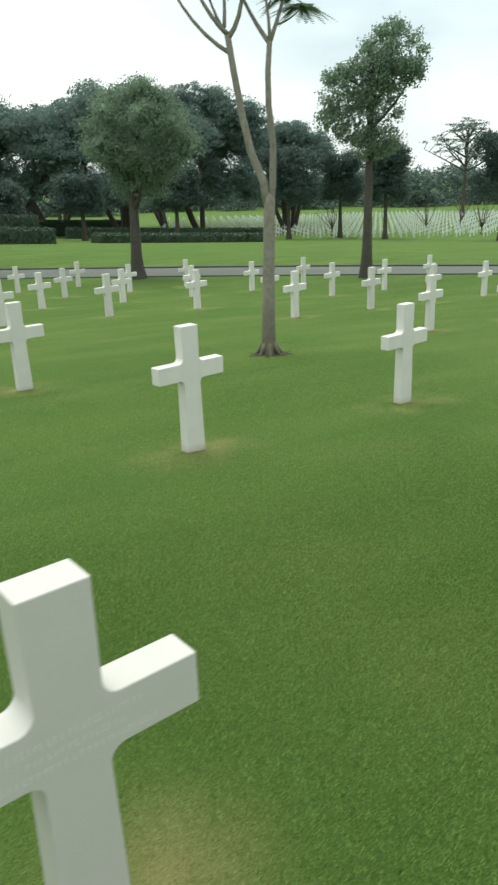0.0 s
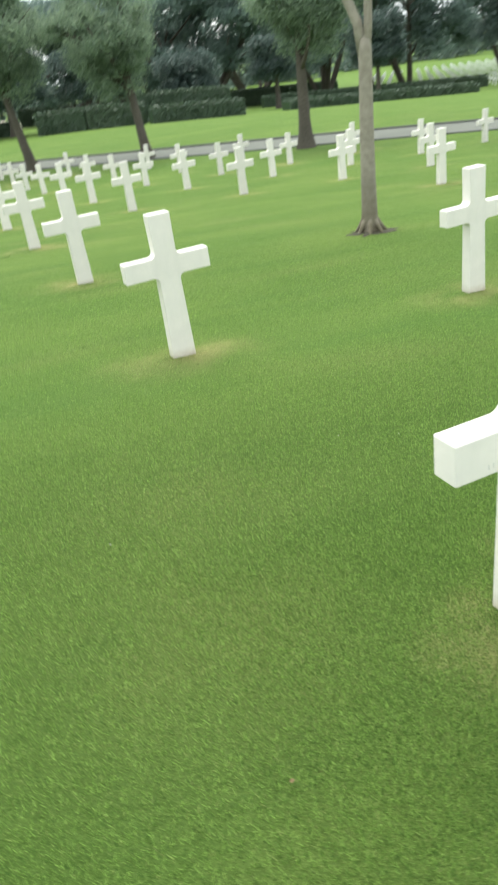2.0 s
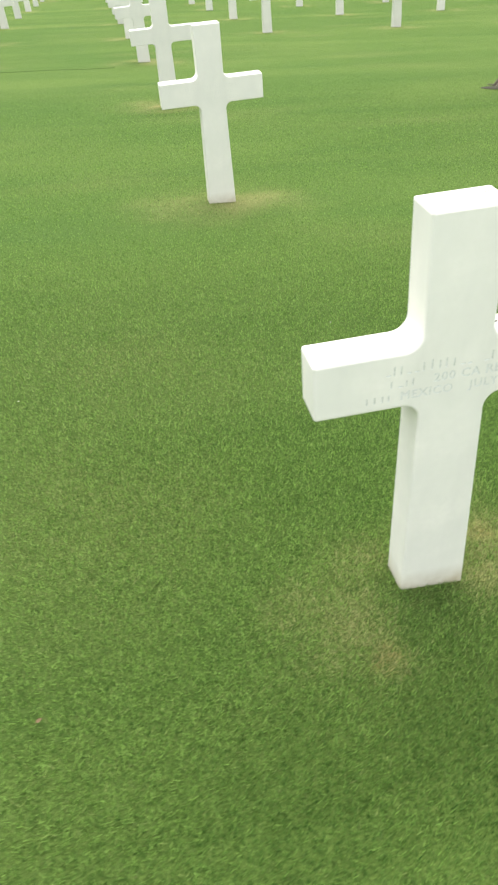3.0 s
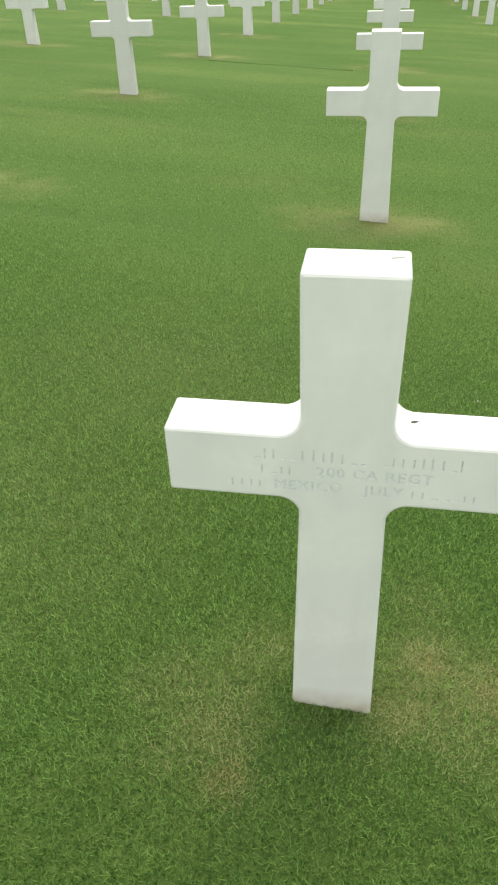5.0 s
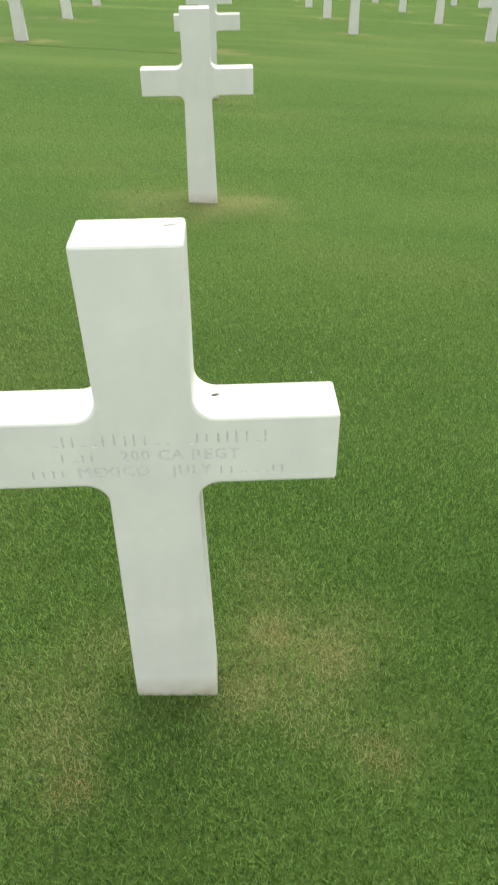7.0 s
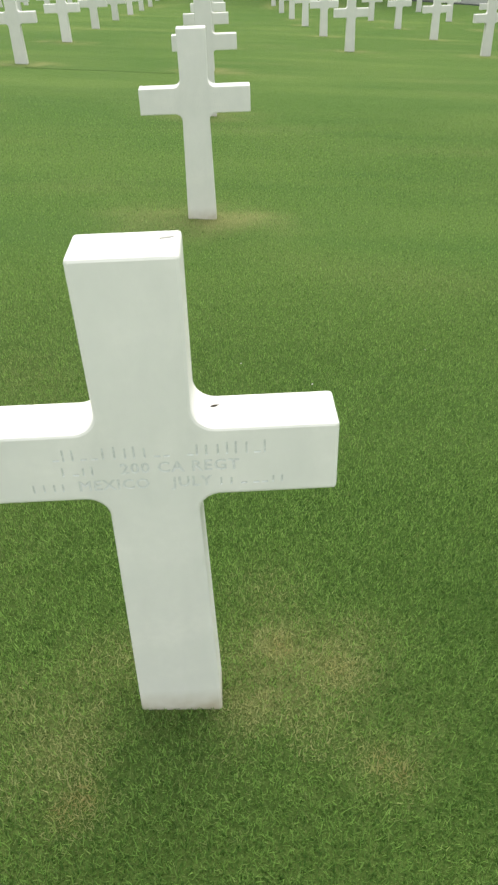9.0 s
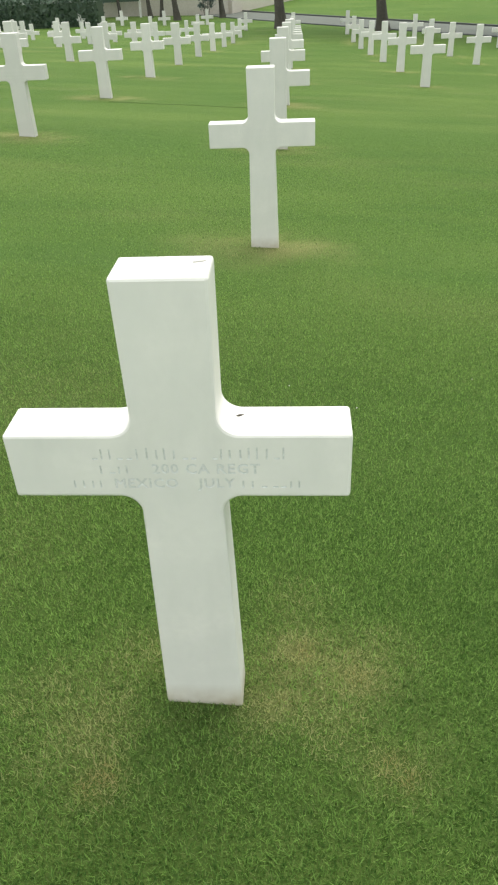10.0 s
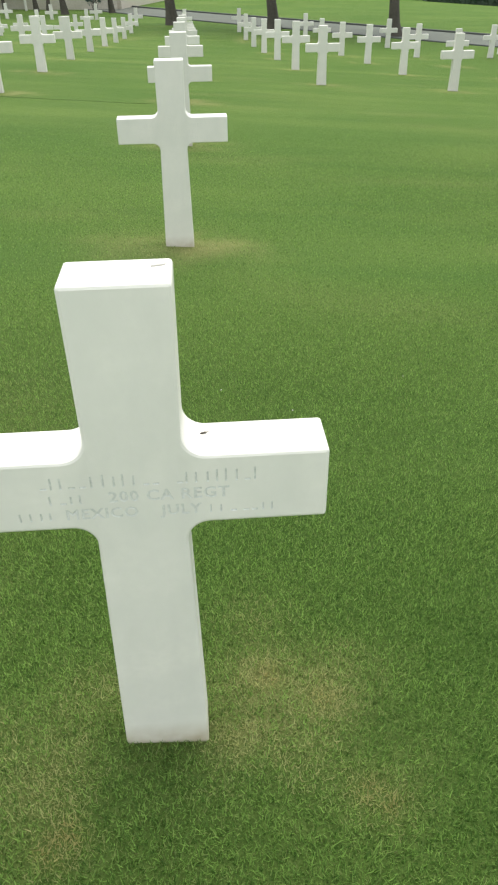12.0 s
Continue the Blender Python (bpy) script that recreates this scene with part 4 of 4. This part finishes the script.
def build_terrace():
    tiers = (
        ("terrace_wall", [(-34.0, 44.5, 0.2), (-3.6, 46.5, -0.1), (-0.4, 57.0, -0.25), (0.6, 59.0, -0.3), (2.2, 61.2, -1.15), (3.6, 61.4, -1.25)], "sloping beige stone terrace wall with a pale coping"),
        ("terrace_wall", [(-34.0, 50.0, 1.2), (-3.9, 52.0, 0.85), (-2.5, 58.5, 0.5)], "upper beige stone terrace wall with a pale coping"),
    )
    for name, line, label in tiers:
        x0, y0, _ = line[0]
        t = empty(name, pose(x0, y0, land(x0, y0)))
        z0 = land(x0, y0)
        for kind in ("wall", "coping"):
            bm = bmesh.new()
            for (ax, ay, az), (bx, by, bz) in zip(line, line[1:]):
                d = Vector((bx - ax, by - ay, 0)).normalized()
                side = Vector((d.y, -d.x, 0)) * (0.25 if kind == "wall" else 0.32)
                ring = []
                for (px, py, pz) in ((ax, ay, az), (bx, by, bz)):
                    low, high = (land(px, py) - 0.4, pz) if kind == "wall" else (pz, pz + 0.16)
                    for s, zz in ((1, low), (1, high), (-1, high), (-1, low)):
                        ring.append(bm.verts.new((px - x0 + side.x * s, py - y0 + side.y * s, zz - z0)))
                for f in ((0, 1, 2, 3), (7, 6, 5, 4), (0, 4, 5, 1), (1, 5, 6, 2), (2, 6, 7, 3), (3, 7, 4, 0)):
                    bm.faces.new([ring[i] for i in f])
            part(kind, bm, M_STONE if kind == "wall" else M_COPING, t)
        tagged(t, label, "wall")
    bm = bmesh.new()
    for quad in (((-34, 44.7, 0.12), (-3.7, 46.7, -0.16), (-3.9, 51.9, -0.05), (-34, 49.9, 0.2)), ((-3.7, 46.7, -0.16), (0.3, 58.8, -0.4), (-2.5, 58.4, -0.3), (-3.9, 51.9, -0.05)), ((-34, 50.1, 1.1), (-4.0, 52.1, 0.75), (-2.6, 58.4, 0.4), (-34, 74, 0.6))):
        bm.faces.new([bm.verts.new(p) for p in quad])
    tagged(obj("terrace_paving", bm, M_STONE), "beige stone paving of the memorial terrace", "paving", kind="structure")
    # the green panel by the terrace
    x, y = -9.6, 45.0
    t = empty("panel_bench", ground_pose(x, y, 6))
    bm = bmesh.new()
    box(bm, -1.3, 1.3, -0.2, 0.2, 0.75, 1.35, 0.02)
    part("panel", bm, M_GREEN_PAINT, t)
    for px in (-1.4, 1.25):
        bm = bmesh.new()
        box(bm, px, px + 0.12, -0.08, 0.08, -0.2, 1.4, 0.01)
        part("post", bm, M_COPING, t, "white post")
    tagged(t, "dark green panel between two white posts", "panel")


# ---- the far field of graves ----
def build_far_graves():
    verts, faces = [], []
    rnd = random.Random(77)
    def slab(cx, cy, z, w, h):
        n = len(verts)
        for dx in (-w / 2, w / 2):
            for dy in (-0.045, 0.045):
                for dz in (0, h):
                    verts.append((cx + dx * 0.78 + dy * 0.62, cy - dx * 0.62 + dy * 0.78, z + dz))
        for f in ((0, 1, 3, 2), (4, 6, 7, 5), (0, 4, 5, 1), (2, 3, 7, 6), (1, 5, 7, 3)):
            faces.append(tuple(n + i for i in f))
    turn = radians(49)
    ux, uy = Vector((math.cos(turn), -math.sin(turn))), Vector((math.sin(turn), math.cos(turn)))
    for j in range(0, 66):
        for i in range(-80, 80):
            x, y = ux * (1.65 * (i + 0.5 * (j % 2)) + rnd.uniform(-0.06, 0.06)) + uy * (3.33 * j + rnd.uniform(-0.05, 0.05))
            far, yaw = math.hypot(x + 3.0, y + 1.09), math.degrees(math.atan2(x + 3.0, y + 1.09))
            if 95 < far < 170 and 33 < yaw < 74 and (far > 99 or yaw > 43):
                z = land(x, y)
                slab(x, y, z - 0.4, 0.155, 1.37)
                slab(x - 0.036, y - 0.045, z + 0.57, 0.585, 0.127)
    ob = raw("distant_headstones", verts, faces, M_FAR_MARBLE)
    tagged(ob, "hundreds of white cross headstones in rows across a distant lawn", "headstones", kind="stuff")


# ---- grass blades near the walk ----
def build_grass():
    rng = np.random.default_rng(21)
    # x from, to, y from, to, blades a square metre, height, width, width of the thinning rim
    sets = ((-1.1, 1.3, -0.85, 1.0, 58000, 0.0092, 0.0025, 0.35), (-3.3, 2.2, -1.5, 2.9, 40000, 0.0102, 0.0029, 1.4), (-4.4, 5.6, 0.4, 8.0, 6600, 0.0092, 0.0046, 3.4))
    allv, alld, allb, alll = [], [], [], []
    for x0, x1, y0, y1, per, tall, wide, rim in sets:
        n = int((x1 - x0) * (y1 - y0) * per)
        x, y = rng.uniform(x0, x1, n), rng.uniform(y0, y1, n)
        edge = np.clip(np.minimum(np.minimum(x1 - x, y1 - y), np.minimum(x - x0, y - y0)) / rim, 0, 1)
        keep = rng.random(n) < edge
        for m, k in GRAVES:
            fx, fy = grave(m, k)[:2]
            if abs(fx) < 6 and -1 < fy < 7:
                keep &= ~((np.abs(x - fx) < 0.080) & (y > fy + 0.001) & (y < fy + 0.090))
        x, y = x[keep], y[keep]
        n = len(x)
        z = -0.07285 * x - 0.03938 * y - 0.000183 * x * x + 0.000638 * x * y - 0.00065 * y * y
        a = rng.uniform(0, 2 * math.pi, n)
        h = tall * rng.uniform(0.35, 1.25, n) * (1 + 0.2 * np.clip((-y - 0.05) / 0.25, 0, 1))
        lean = rng.uniform(0.3, 1.5, n) * h
        w = wide * rng.uniform(0.7, 1.3, n)
        ca, sa = np.cos(a), np.sin(a)
        v = np.empty((n, 3, 3))
        v[:, 0] = np.stack((x - sa * w / 2, y + ca * w / 2, z - 0.003), 1)
        v[:, 1] = np.stack((x + sa * w / 2, y - ca * w / 2, z - 0.003), 1)
        v[:, 2] = np.stack((x + ca * lean, y + sa * lean, z + h), 1)
        cell = {}
        d = np.empty(n)
        for i in range(n):
            key = (round(x[i] * 36), round(y[i] * 36))
            if key not in cell:
                cell[key] = dryness(key[0] / 36, key[1] / 36)
            d[i] = cell[key]
        d = np.clip((d * 1.25 - rng.random(n)) * 2.2 + d * 0.35, 0, 1) + 0.4 * (rng.random(n) < 0.06)
        d = np.clip(d, 0, 1)
        allv.append(v.reshape(-1, 3))
        alld.append(np.repeat(d, 3))
        allb.append(np.repeat(np.clip(spots(x, y, SCORCHED) * rng.uniform(0.1, 0.9, n), 0, 1), 3))
        alll.append(np.repeat(np.clip(spots(x, y, LUSH_SHADE) * rng.uniform(0.2, 0.95, n), 0, 1), 3))
    v, d = np.concatenate(allv), np.concatenate(alld)
    n = len(v)
    me = bpy.data.meshes.new("grass")
    me.vertices.add(n)
    me.vertices.foreach_set("co", v.ravel())
    me.loops.add(n)
    me.loops.foreach_set("vertex_index", np.arange(n))
    me.polygons.add(n // 3)
    me.polygons.foreach_set("loop_start", np.arange(0, n, 3))
    me.update(calc_edges=True)
    for name, values in (("dry", d), ("brown", np.concatenate(allb)), ("lush_shade", np.concatenate(alll))):
        me.attributes.new(name, "FLOAT", "POINT").data.foreach_set("value", values)
    me.materials.append(M_BLADE)
    tagged(new("grass", me), "short mown green grass blades with yellowed patches", "grass", kind="stuff")


def build_dead_leaf():
    bm = bmesh.new()
    line = [(-0.016, 0.0), (-0.008, 0.008), (0.004, 0.010), (0.017, 0.0), (0.004, -0.009), (-0.008, -0.007)]
    rim = [bm.verts.new((x, y, 0.004 + 25 * y * y)) for x, y in line]
    mid = [bm.verts.new((x, 0, 0.0)) for x in (-0.008, 0.004)]
    for f in ((rim[0], rim[1], mid[0]), (rim[1], rim[2], mid[1], mid[0]), (rim[2], rim[3], mid[1]), (rim[3], rim[4], mid[1]), (rim[4], rim[5], mid[0], mid[1]), (rim[5], rim[0], mid[0])):
        bm.faces.new(f)
    leaf = obj("dead_leaf", bm, M_DEAD_LEAF, True)
    leaf.matrix_basis = pose(-0.95, -0.21, land(-0.95, -0.21) + 0.012, 6, -4, 35) @ Matrix.Scale(0.45, 4)
    tagged(leaf, "small brown dead leaf lying on the grass", "leaf")


def build_turf_line():
    """A thin dark line across the lawn."""
    verts, faces, n = [], [], 60
    for i in range(n + 1):
        x = -2.3 + 1.9 * i / n
        y = 9.50 + 0.04 * noise.noise(Vector((x * 2, 0, 5))) - 0.03 * x
        w = 0.010 * (0.2 + 0.9 * abs(noise.noise(Vector((x * 3.5, 3, 0))))) * min(1.0, i / 8 + 0.05, (n - i) / 8 + 0.05)
        for dy, dz in ((-w, 0.001), (0.0, 0.006), (w, 0.001)):
            verts.append((x, y + dy, land(x, y + dy) + dz))
    for i in range(n):
        for k in range(2):
            a = i * 3 + k
            faces.append((a, a + 3, a + 4, a + 1))
    tagged(raw("turf_line", verts, faces, M_DARK_LINE), "thin darker line across the green lawn", "turf line", kind="structure")


def build_petals():
    rnd = random.Random(88)
    bm = bmesh.new()
    ring = [bm.verts.new((0.007 * math.cos(a) * (1.3 if k % 2 else 0.8), 0.005 * math.sin(a), 0.002 * (k % 2))) for k, a in enumerate(i * math.pi / 4 for i in range(8))]
    top = bm.verts.new((0, 0, 0.003))
    for k in range(8):
        bm.faces.new((ring[k], ring[(k + 1) % 8], top))
    first = obj("fallen_petal", bm, M_PETAL, True)
    tagged(first, "small white fallen petal lying on the lawn", "petal", "petals on the lawn")
    spots = [(1.98, 2.17), (0.17, 1.49), (0.90, 1.63), (0.42, 1.34), (3.67, 2.73), (6.10, 5.68), (-1.07, 1.11)]
    for k, (x, y) in enumerate(spots):
        m = pose(x, y, land(x, y) + 0.017, rnd.uniform(-20, 20), rnd.uniform(-20, 20), rnd.uniform(0, 360)) @ Matrix.Scale(0.62, 4)
        if k:
            copy_thing(first, m)
        else:
            first.matrix_basis = m


build_ground()
build_road()
build_headstones()
build_bare_tree()
build_road_trees()
build_shrub()
build_far_trees()
build_hedges()
build_memorial()
build_terrace()
build_far_graves()
build_petals()
build_turf_line()
build_dead_leaf()
build_grass()
